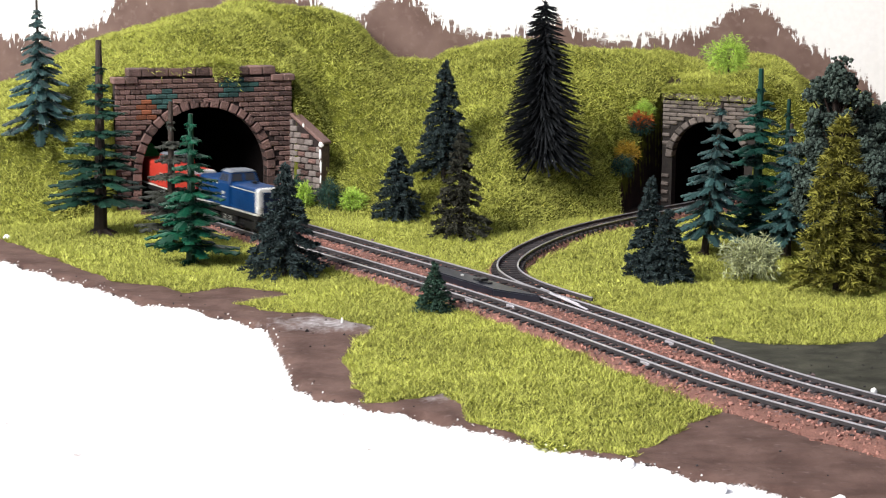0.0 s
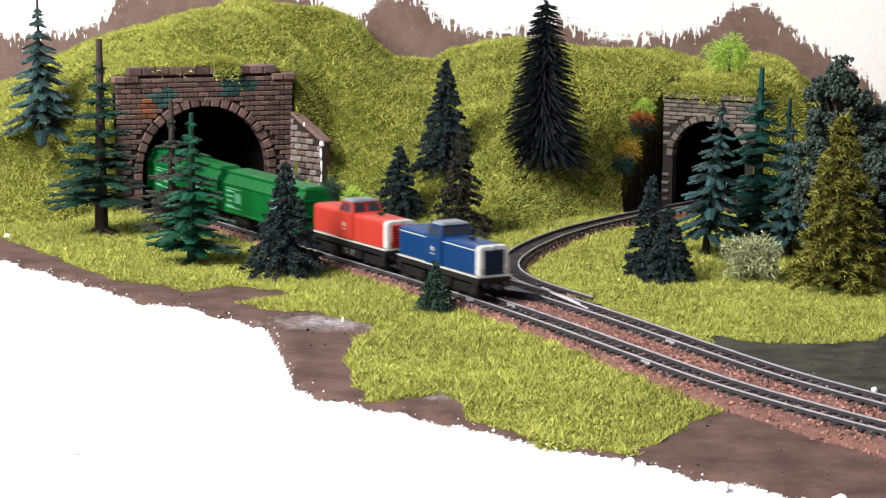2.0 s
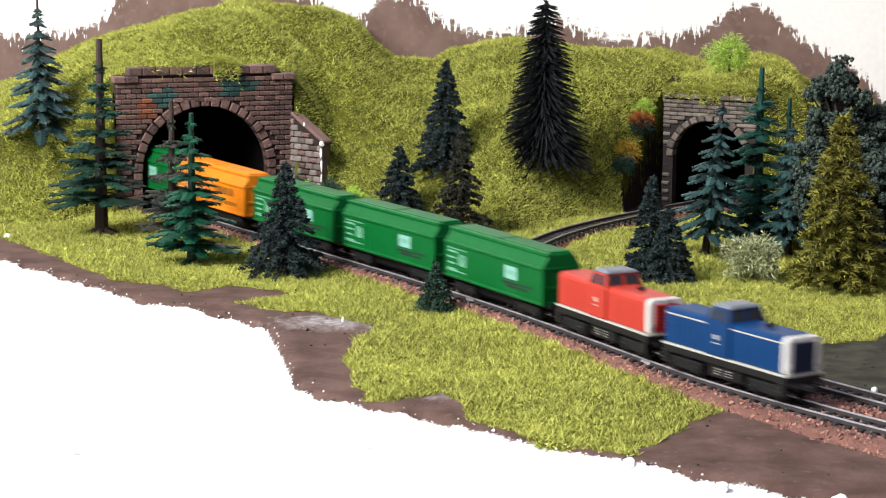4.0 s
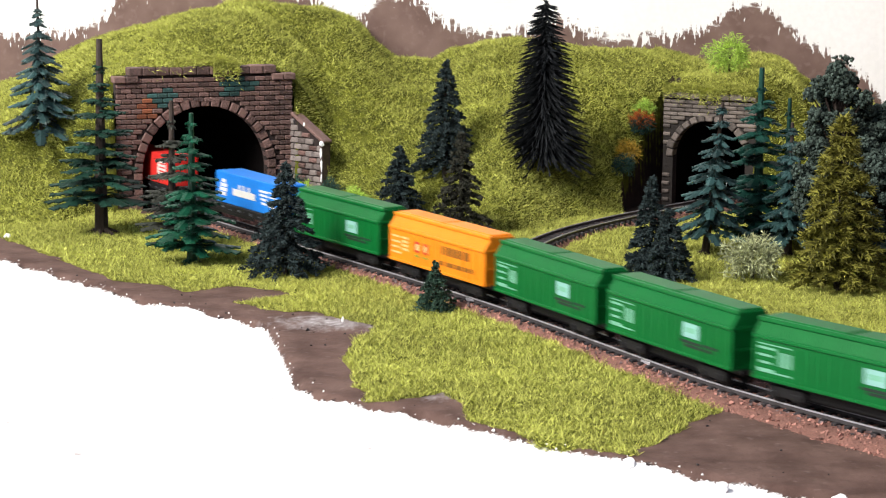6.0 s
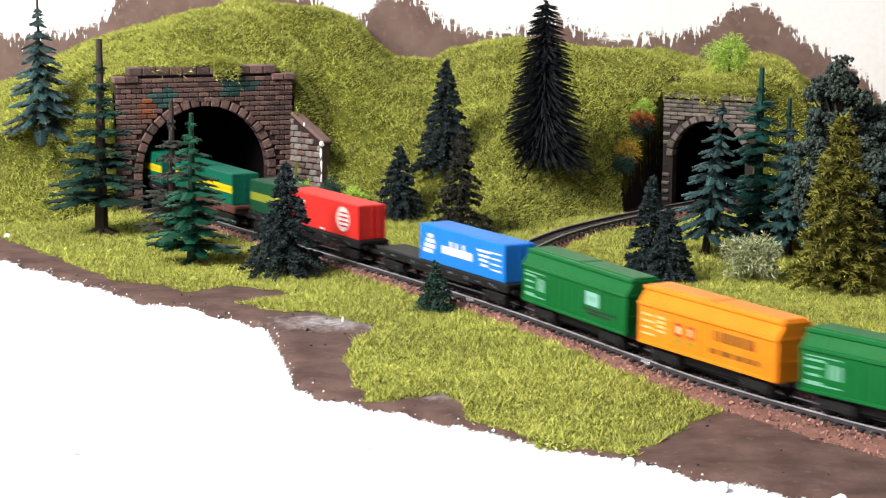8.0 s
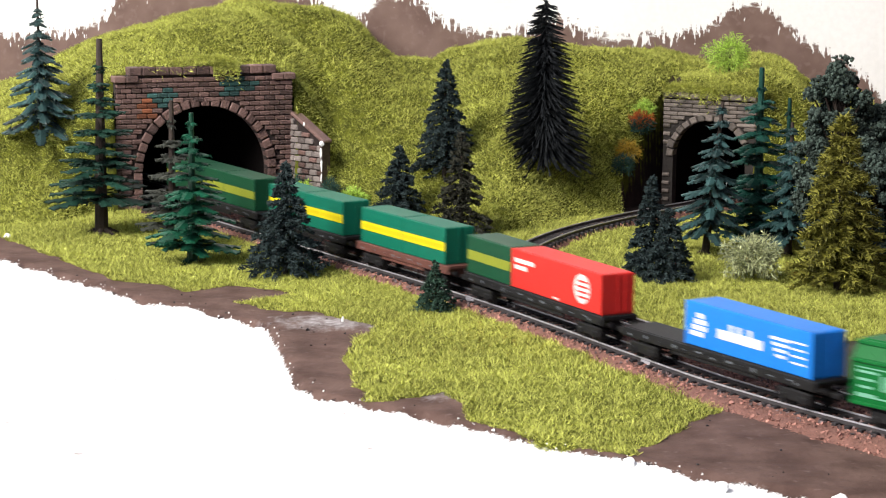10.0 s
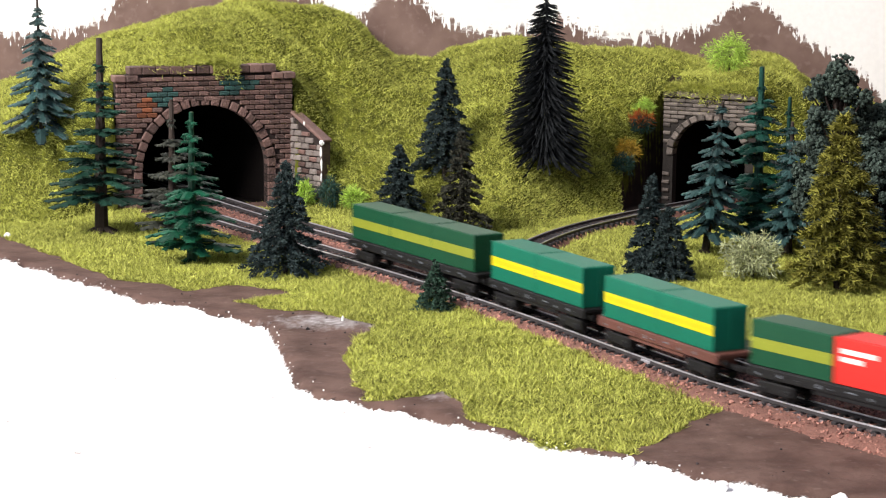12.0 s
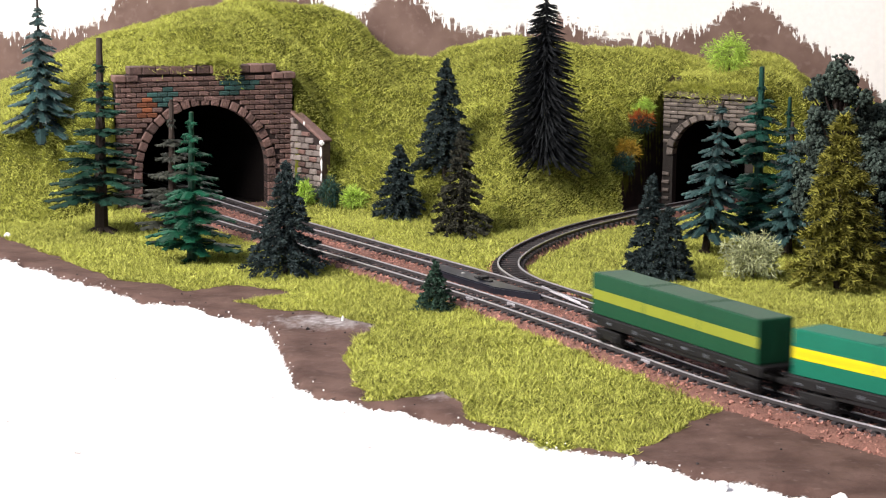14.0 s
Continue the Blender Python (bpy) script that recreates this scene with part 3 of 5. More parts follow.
def tracks():
    ballast_bed("ballast_main", "red-brown gravel bed under the two parallel tracks", FRONT, -9.5, GAP + 8.5, -20, 560, 0.6)
    ballast_bed("ballast_branch", "red-brown gravel bed under the curved branch track", BRANCH, -7.5, 7.5, 20, BRANCH.s[-1] - 20)
    track("dark model railway track with black sleepers in red ballast", FRONT, 0.0, -850, 1000, -40, 470)
    track("dark model railway track with a turnout, beside the front track", FRONT, GAP, -850, 1000, -40, 470)
    track("curved branch track running into the small stone tunnel", BRANCH, 0.0, 0, BRANCH.s[-1], 25, BRANCH.s[-1] - 18)
    for line, off, s in ((FRONT, GAP - 3.6, 296.0), (FRONT, -3.6, 212.0), (FRONT, 3.6, 226.0), (FRONT, -3.6, 318.0)):
        x, y, k = line.at(s, off)
        j = part("rail_joiner", boxed(-2.4, 2.4, -0.6, 0.6, 1.9, RAIL_Z - 0.45, bevel=0.2), RAIL, None)
        j.matrix_basis = pose(x * MM, y * MM, 0, 0, 0, math.degrees(k))
        tagged(j, "bright metal rail joiner clipped on a rail", "rail joiner", "rail joiners")
    rng = np.random.default_rng(11)
    n = 15000
    s, u = rng.uniform(-15, 470, n), rng.uniform(-11, GAP + 10, n)
    x, y, _ = FRONT.at(s, np.where(u < 0, u * (1 + 0.6 * np.clip((s - 280) / 80, 0, 1)), u))
    z = np.clip(np.minimum(u + 9.5, GAP + 8.5 - u) / 3.0, 0, 1) * 2.0 - 0.35
    spots = [np.stack([x, y, z], 1)]
    n = 2600
    s, u = rng.uniform(25, BRANCH.s[-1] - 10, n), rng.uniform(-9, 9, n)
    x, y, _ = BRANCH.at(s, u)
    spots.append(np.stack([x, y, np.clip((7.5 - np.abs(u)) / 3, 0, 1) * 2.0 - 0.35], 1))
    spots = np.concatenate(spots)
    n = 5200
    s, u = rng.uniform(-15, 470, n), rng.choice([0.0, GAP], n) + rng.normal(0, 3.4, n)
    x, y, _ = FRONT.at(s, u)
    grains("track_dust", "dark brown and grey grains strewn between the rails", np.stack([x, y, np.full(n, 1.9)], 1), rng.uniform(0.35, 0.9, n), DUST)
    grains("ballast_grains", "loose red-brown ballast grains along the tracks", spots, rng.uniform(0.35, 0.95, len(spots)), GRAVEL)


def turnout_motor():
    """The turnout's flat black housing between the tracks."""
    top = thing("turnout_motor", "flat black plastic turnout housing lying beside the rails", "switch machine")
    low, high = [(158, 15.5), (164, 9.6), (205, 9.2), (217, 14.0), (222, 17.2), (160, 17.4)], 4.3
    pts = [FRONT.at(s, o)[:2] for s, o in low]
    bm = bmesh.new()
    a = [bm.verts.new((x, y, 0.9)) for x, y in pts]
    b = [bm.verts.new((x, y, high)) for x, y in pts]
    for i in range(len(a)):
        bm.faces.new((a[i], a[(i + 1) % len(a)], b[(i + 1) % len(a)], b[i]))
    bm.faces.new(a[::-1]), bm.faces.new(b)
    bmesh.ops.recalc_face_normals(bm, faces=bm.faces)
    bmesh.ops.bevel(bm, geom=bm.edges[:], offset=0.4, segments=2, affect="EDGES")
    body = part("housing", bm, HOUSING, top)
    x, y, k = FRONT.at(192, 13.4)
    lever = part("lever", block(boxed(-5, 5, -0.9, 0.9, high, high + 0.5), -1.2, 1.4, -1.5, 1.5, high + 0.4, high + 1.3), BLACK, top, "small black hand lever")
    lever.matrix_basis = pose(x * MM, y * MM, 0, 0, 0, math.degrees(k))
    x, y, k = FRONT.at(178, 14)
    dot = part("screw", rod(bmesh.new(), (0, 0, high - 0.2), (0, 0, high + 0.15), 0.7), PLASTIC["white"], top, "small pale screw head")
    dot.matrix_basis = pose(x * MM, y * MM, 0)
    # closure rails from the branch to the frog
    for s0, s1, o0, o1 in ((214, 244, GAP + 3.4, GAP - 1.0), (206, 236, GAP + 5.5, GAP + 1.0)):
        x0, y0, _ = FRONT.at(s0, o0)
        x1, y1, _ = FRONT.at(s1, o1)
        bm = rod(bmesh.new(), (x0, y0, RAIL_Z - 0.4), (x1, y1, RAIL_Z - 0.4), 0.4, sides=4)
        part("switch_rail", bm, RAIL, top, "short bright switch rail")


# ---- tunnels ----


def arch_stones(parent, half, spring, depth, ring, count, material, y0):
    for i in range(count):
        a0, a1 = math.pi * i / count + 0.012, math.pi * (i + 1) / count - 0.012
        r1 = ring + random.uniform(-0.35, 0.45)
        y = y0 - random.uniform(0.7, 1.7)
        bm = bmesh.new()
        ring_pts = [(half * math.cos(a0), half * math.sin(a0)), ((half + r1) * math.cos(a0), (half + r1) * math.sin(a0)),
                    ((half + r1) * math.cos(a1), (half + r1) * math.sin(a1)), (half * math.cos(a1), half * math.sin(a1))]
        f = [bm.verts.new((x, y, spring + z)) for x, z in ring_pts]
        b = [bm.verts.new((x, depth, spring + z)) for x, z in ring_pts]
        for j in range(4):
            bm.faces.new((f[j], f[(j + 1) % 4], b[(j + 1) % 4], b[j]))
        bm.faces.new(f[::-1]), bm.faces.new(b)
        bmesh.ops.recalc_face_normals(bm, faces=bm.faces)
        bmesh.ops.bevel(bm, geom=bm.edges[:], offset=0.36, segments=1, affect="EDGES")
        part("arch_stone", bm, material, parent)


def portal_wall(parent, half_w, top, half, spring, depth, material, n=28):
    """The backing wall with its arched opening, one solid."""
    inner = [(half, 0.0)] + [(half * math.cos(math.pi * i / n), spring + half * math.sin(math.pi * i / n)) for i in range(n + 1)] + [(-half, 0.0)]
    outer = []
    for x, z in inner:
        t = min(half_w / max(abs(x), 1e-6), (top - spring) / max(z - spring, 1e-6)) if z > spring else half_w / max(abs(x), 1e-6)
        outer.append((x * t, spring + (z - spring) * t) if z > spring else (math.copysign(half_w, x), z))
    k = len(inner)
    bm = bmesh.new()
    ring = [[bm.verts.new((x, y, z)) for x, z in pts] for y in (0.0, depth) for pts in (inner, outer)]
    fi, fo, bi, bo = ring
    for i in range(k - 1):
        bm.faces.new((fi[i], fi[i + 1], fo[i + 1], fo[i])), bm.faces.new((bi[i], bo[i], bo[i + 1], bi[i + 1]))
        bm.faces.new((fi[i], bi[i], bi[i + 1], fi[i + 1])), bm.faces.new((fo[i], fo[i + 1], bo[i + 1], bo[i]))
    for i in (0, k - 1):
        bm.faces.new((fi[i], fo[i], bo[i], bi[i]))
    bmesh.ops.recalc_face_normals(bm, faces=bm.faces)
    return part("backing", bm, material, parent)


def brick_mesh(length, tall, material, n):
    out = []
    for i in range(n):
        l = length * (0.92 + 0.14 * random.random())
        bm = boxed(-l / 2, l / 2, -0.9, 0.6, -tall / 2 + 0.1, tall / 2 - 0.1, bevel=0.38)
        for v in bm.verts:
            v.co += Vector([random.uniform(-0.09, 0.09) for _ in range(3)])
        ob = part("brick", bm, material, None)
        out.append(ob.data)
        bpy.data.objects.remove(ob)
    return out


def lay_bricks(parent, name, x0, x1, z0, z1, length, tall, choose, skip, face=0.0, cap=300):
    """Courses of single bricks on a face, each an object of its own."""
    made = 0
    rows = int((z1 - z0) / tall + 0.5)
    for r in range(rows):
        z = z0 + (r + 0.5) * tall
        x = x0 + (length * 0.5 if r % 2 else 0.0)
        edges = ([x0] if r % 2 else []) + list(np.arange(x, x1 - length * 0.4, length)) + [x1]
        for a, b in zip(edges[:-1], edges[1:]):
            c = (a + b) / 2
            if b - a < 0.8 or skip(c, z, (b - a) / 2) or made >= cap:
                continue
            ob = new(name, choose(c, z))
            ob.parent = parent
            ob.matrix_basis = Matrix.Translation((c * MM, (face + random.uniform(-0.12, 0.12)) * MM, z * MM)) @ Matrix.Diagonal(((b - a) / length, 1, 1, 1))
            made += 1


def big_portal():
    top = thing("tunnel_portal", "wide double-track portal of dark brown bricks with teal stains", "tunnel portal", P1[0], P1[1], 0, P1_TURN)
    half, spring, w, tall = 27.0, 15.4, 38.0, 56.0
    portal_wall(top, w, tall, half, spring, 5.0, MORTAR)
    kinds = {k: brick_mesh(4.4, 2.1, m, 4) for k, m in (("b", BRICK), ("t", TEAL), ("o", ORANGE_B))}

    def choose(x, z):
        t = vnoise(x * 1.0, z * 2.0, 5, 51) * 3
        if math.hypot((x + 17) / 6, (z - 47) / 4.2) < 1 + t * 0.15 or math.hypot((x - 14) / 9, (z - 50.5) / 3.6) < 1 + t * 0.15:
            return random.choice(kinds["t"])
        if math.hypot((x + 25) / 4, (z - 42) / 4) < 1:
            return random.choice(kinds["o"])
        return random.choice(kinds["b"])

    def skip(x, z, h):
        near = max(0.0, abs(x) - h)
        return (z < spring and near < half + 2.2) or math.hypot(near, z - spring) < half + 2.7
    lay_bricks(top, "brick", -w, w, 0, tall - 2.0, 4.4, 2.1, choose, skip, cap=430)
    arch_stones(top, half, spring, 4.5, 3.7, 21, BRICK, 0)
    for sx in (-1, 1):
        for i in range(5):
            z = spring - 3.05 * (i + 1)
            part("jamb_stone", boxed(min(sx * half, sx * (half + 3.6)), max(sx * half, sx * (half + 3.6)), -0.8, 4.5, z + 0.1, z + 2.95, bevel=0.25), BRICK, top)
    for i in range(11):
        x = -w + 5.4 + i * 5.75
        part("coping_stone", boxed(x + 0.12, x + 5.6, -1.4, 5.2, tall - 0.4, tall + 2.9 + random.uniform(-0.2, 0.2), bevel=0.35), BRICK, top)
    for x0 in (-w - 1.0, w - 9.4):
        for i in range(2):
            part("coping_stone", boxed(x0 + i * 5.2 + 0.1, x0 + i * 5.2 + 5.1, -2.0, 5.2, tall - 3.2, tall - 0.5, bevel=0.35), BRICK, top)
    # flared wing wall
    L = 18.0
    bm = bmesh.new()
    pts = [(0, 0), (L, 0), (L, 27.5), (0, 38)]
    f, b = [bm.verts.new((x, 0.0, z)) for x, z in pts], [bm.verts.new((x, 4.0, z)) for x, z in pts]
    for i in range(4):
        bm.faces.new((f[i], f[(i + 1) % 4], b[(i + 1) % 4], b[i]))
    bm.faces.new(f[::-1]), bm.faces.new(b)
    bmesh.ops.recalc_face_normals(bm, faces=bm.faces)
    wing = part("wing_wall", bm, MORTAR, top, "flared wing wall with whitish rubbed bricks")
    wing.matrix_basis = pose((w - 0.5) * MM, 0, 0, 0, 0, -62)
    pale, plain = brick_mesh(4.4, 2.6, PALE_B, 4), kinds["b"]
    lay_bricks(wing, "brick", 0, L, 0, 37.5, 4.4, 2.6, lambda x, z: random.choice(pale if random.random() < 0.8 else plain), lambda x, z, h: z + 1.2 > 38 - (x + h) * 10.5 / L, cap=90)
    tilt = math.atan2(10.5, L)
    bm = boxed(0, L / math.cos(tilt) + 1.5, -1.0, 4.4, 0, 1.5, bevel=0.4)
    cop = part("wing_coping", bm, BRICK, wing, "sloping brown coping slab")
    cop.matrix_basis = Matrix.Translation((0, 0, 38 * MM)) @ Matrix.Rotation(tilt, 4, "Y")
    part("end_block", boxed(L - 0.6, L + 0.9, -1.2, 4.4, 0.5, 27.0, bevel=0.5), BRICK, wing, "dark worn end stone")
    for x, z, r, tall_ in ((L + 0.6, 27.0, 1.1, 1.2), (L + 0.2, 23.0, 0.6, 2.4), (L + 0.5, 18.0, 0.5, 2.8), (L + 0.4, 12.5, 0.45, 2.2), (8.5, 34.4, 0.55, 0.9)):
        bm = bmesh.new()
        bmesh.ops.create_icosphere(bm, subdivisions=2, radius=1.0)
        for v in bm.verts:
            v.co = v.co * (1 + 0.4 * noise.noise(v.co * 1.7 + Vector((x, z, 0))))
            v.co = Vector((x + v.co.x * r, -1.0 + v.co.y * r * 0.8, z + v.co.z * tall_))
        part("plaster_chip", bm, FOAM, wing, "white chipped plaster")
    return top


def small_portal():
    top = thing("tunnel_portal", "narrow single-track portal of weathered grey-brown stone", "tunnel portal", P2[0], P2[1], 0, P2_TURN)
    half, spring, w, tall = 16.0, 21.0, 20.5, 47.0
    portal_wall(top, w, tall, half, spring, 5.0, STONE_M)
    stones = brick_mesh(6.5, 1.75, STONE, 5)
    lay_bricks(top, "stone", -w, w, 0, tall - 1.2, 6.5, 1.75, lambda x, z: random.choice(stones),
               lambda x, z, h: (z < spring and max(0, abs(x) - h) < half + 0.3) or math.hypot(max(0, abs(x) - h), z - spring) < half + 2.2, cap=260)
    arch_stones(top, half, spring, 4.5, 2.8, 15, STONE, 0)
    for i in range(7):
        part("coping_stone", boxed(-w + i * 5.9, -w + i * 5.9 + 5.7, -1.5, 5.0, tall - 0.9, tall + 1.3 + random.uniform(-0.3, 0.4), bevel=0.35), STONE, top)


def tunnel_tube(name, label, line, off, half, tall, s0, s1, mouth):
    """An added vault round the hidden track, near black as shade, closed at its far end."""
    ss = np.linspace(s0, s1, 24)
    a0 = radians(mouth[1])
    prof = [(-half, -0.5), (-half, tall * 0.5)] + [(-half * math.cos(math.pi * i / 10), tall * 0.5 + tall * 0.5 * math.sin(math.pi * i / 10)) for i in range(1, 10)] + [(half, tall * 0.5), (half, -0.5)]
    verts = [(*line.at(s, off + a)[:2], z) for s in ss for a, z in prof]
    k = len(prof)
    # the last ring closes on the back of the portal
    verts[-k:] = [(mouth[0][0] + a * math.cos(a0) - 4.6 * math.sin(a0), mouth[0][1] + a * math.sin(a0) + 4.6 * math.cos(a0), z) for a, z in prof]
    k = len(prof)
    faces = [(i * k + j, i * k + j + 1, (i + 1) * k + j + 1, (i + 1) * k + j) for i in range(len(ss) - 1) for j in range(k - 1)]
    faces.append(tuple(range(k)))
    ob = mesh_object(name, verts, faces, TUNNEL_SHADE)
    mod = ob.modifiers.new("thick", "SOLIDIFY")
    mod.thickness, mod.offset = 0.0015, 0.0
    tagged(ob, label, "tunnel", kind="structure")


tracks()
turnout_motor()
big_portal()
small_portal()
tunnel_tube("tunnel_vault_1", "added vault of the wide tunnel, coloured near black as shade", FRONT, GAP / 2 - 1, 30.5, 48, -860, -52, (P1, P1_TURN))
tunnel_tube("tunnel_vault_2", "added vault of the narrow tunnel, coloured near black as shade", BRANCH, 0, 18.0, 41, 3, 46, (P2, P2_TURN))

# ---- trees and bushes ----


def spikes(P, D, L, W, sag=0.0):
    """Thin three-sided spikes from P along D; arrays of vertices and triangles."""
    D = D / np.linalg.norm(D, axis=1, keepdims=True)
    ref = np.where(np.abs(D[:, 2:3]) > 0.9, np.array([[1.0, 0, 0]]), np.array([[0, 0, 1.0]]))
    A = np.cross(D, ref)
    A /= np.linalg.norm(A, axis=1, keepdims=True)
    B = np.cross(D, A)
    L, W = np.asarray(L)[:, None], np.asarray(W)[:, None]
    tip = P + D * L - np.array([0, 0, 1.0]) * sag * L
    v = np.stack([P + A * W, P - A * W * 0.5 + B * W * 0.87, P - A * W * 0.5 - B * W * 0.87, tip], 1)
    n = len(P)
    f = (np.arange(n)[:, None, None] * 4 + np.array([(0, 1, 3), (1, 2, 3), (2, 0, 3)])[None]).reshape(-1, 3)
    return v.reshape(-1, 3), f


def joined(chunks):
    vs, fs, k = [], [], 0
    for v, f in chunks:
        vs.append(v), fs.append(np.asarray(f) + k)
        k += len(v)
    return np.concatenate(vs), np.concatenate(fs)


def trunk_of(parent, h, r0, r1, material=BARK, lean=(0, 0), roots=False):
    bm = bmesh.new()
    n = 6
    for i in range(n):
        a, b = i / n, (i + 1) / n
        rod(bm, (lean[0] * a, lean[1] * a, h * a - (0.8 if i == 0 else 0)), (lean[0] * b, lean[1] * b, h * b), r0 + (r1 - r0) * a, r0 + (r1 - r0) * b, 9)
    if roots:
        for i in range(7):
            a = i * 0.9 + random.random() * 0.5
            l = r0 * random.uniform(1.8, 3.2)
            rod(bm, (0, 0, r0 * 0.9), (l * math.cos(a), l * math.sin(a), 0.1), r0 * 0.55, r0 * 0.18, 6)
    return part("trunk", bm, material, parent)


def fir_tree(label, x, y, h, r, material, seed, n=2600, power=1.0, ragged=0.3, z0=0.05, tuft=1.3, group="", droop=0.36, gap=2.7, name="fir_tree", wide=1.0, roots=False):
    """A model fir: whorls of drooping twigs, each a herringbone of short needles."""
    rng = np.random.default_rng(seed)
    z = float(height(x, y))
    top = thing(name, label, "tree", x, y, z, rng.uniform(0, 360), group)
    trunk_of(top, h * 0.95, max(0.8, h * 0.026), 0.3, roots=roots)
    tiers = max(8, int(h / gap))
    P, D, L, W = [], [], [], []
    for i in range(tiers):
        t = i / (tiers - 1)
        reach = r * (1 - t) ** power + 0.9
        zc = h * (z0 + (0.96 - z0) * t) + reach * droop * 0.75
        k = max(6, int(9 * (1 - t) + 6))
        arms = rng.uniform(0, 6.28) + np.arange(k) * 6.283 / k + rng.normal(0, 0.14, k)
        arm_len = reach * (1.08 - ragged * rng.random(k) ** 1.3)
        arm_z = zc + rng.normal(0, 0.5, k)
        arm_droop = droop * rng.uniform(0.55, 1.35, k)
        m = int(1.6 * n / tiers * (0.35 + 1.3 * (1 - t))) + 24
        a = rng.integers(0, k, m)
        q = rng.random(m) ** 0.6
        d = arm_len[a] * q
        c, e = np.cos(arms[a]), np.sin(arms[a])
        lat = rng.normal(0, 0.30 + 0.055 * reach, m) * (1.15 - 0.75 * q)
        p = np.stack([d * c - lat * e, d * e + lat * c, arm_z[a] - d * arm_droop[a] + rng.normal(0, 0.32, m)], 1)
        out, swing = rng.uniform(0.35, 1.0, m), rng.choice([-1.0, 1.0], m) * rng.uniform(0.1, 0.95, m)
        dirs = np.stack([c * out - e * swing, e * out + c * swing, rng.normal(0.05, 0.42, m) - arm_droop[a] * 0.5], 1)
        P.append(p), D.append(dirs), L.append(tuft * rng.uniform(0.6, 1.4, m)), W.append(wide * rng.uniform(0.24, 0.48, m))
    m = 34
    P.append(np.stack([rng.normal(0, 0.25, m), rng.normal(0, 0.25, m), h * rng.uniform(0.90, 0.985, m)], 1)), D.append(rng.normal(0, 0.45, (m, 3)) + [0, 0, 1])
    L.append(rng.uniform(0.8, 1.5, m)), W.append(rng.uniform(0.2, 0.4, m))
    P, L, W, D = np.concatenate(P), np.concatenate(L), np.concatenate(W), np.concatenate(D)
    P[:, 2] = np.maximum(P[:, 2], 0.3)
    v, f = spikes(P, D, L, W)
    mesh_object("crown", v, f, material, top)
    return top


def brush_tree(label, x, y, h, r, material, seed, tiers=25, side=15000, squat=0.66):
    """A bottle-brush fir: whorls of long dark blades that droop over one another, each set with bristles."""
    rng = np.random.default_rng(seed)
    top = thing("fir_tree", label, "tree", x, y, float(height(x, y)), 0)
    trunk_of(top, h * 0.95, 1.2, 0.3)
    t, ang = [], []
    for i in range(tiers):
        k = int(20 + 30 * (1 - i / tiers))
        t.append(np.clip(i / tiers + rng.normal(0, 0.009, k), 0, 1))
        ang.append(rng.uniform(0, 6.28) + np.arange(k) * 6.283 / k + rng.normal(0, 0.09, k))
    t, ang = np.concatenate(t), np.concatenate(ang)
    n = len(t)
    reach = (r * (1 - t) ** squat + 1.6) * rng.uniform(0.78, 1.10, n)
    down = 0.26 + 0.22 * (1 - t) ** 1.5 + rng.normal(0, 0.05, n)
    D = np.stack([np.cos(ang), np.sin(ang), -down], 1)
    base = np.stack([np.cos(ang) * 0.5, np.sin(ang) * 0.5, h * (0.13 + 0.85 * t)], 1)
    chunks = [spikes(base, D, reach * 1.02, rng.uniform(0.62, 1.0, n) * (0.7 + 0.5 * (1 - t)))]
    Dn = D / np.linalg.norm(D, axis=1, keepdims=True)
    across = np.stack([-np.sin(ang), np.cos(ang), np.zeros(n)], 1)
    i = rng.integers(0, n, side)
    q = rng.uniform(0.25, 0.97, side)
    P = base[i] + Dn[i] * (reach[i] * q)[:, None]
    fan = across[i] * (rng.choice([-1.0, 1.0], side) * rng.uniform(0.1, 0.5, side))[:, None]
    chunks.append(spikes(P, Dn[i] + fan + rng.normal(0, 0.10, (side, 3)), rng.uniform(1.2, 2.9, side), rng.uniform(0.2, 0.36, side)))
    m = 60
    chunks.append(spikes(np.stack([rng.normal(0, 0.5, m), rng.normal(0, 0.5, m), h * rng.uniform(0.9, 0.975, m)], 1), rng.normal(0, 0.5, (m, 3)) + [0, 0, 0.9], rng.uniform(1, 2.0, m), rng.uniform(0.3, 0.5, m)))
    v, f = joined(chunks)
    v[:, 2] = np.maximum(v[:, 2], -1.5)
    mesh_object("crown", v, f, material, top)


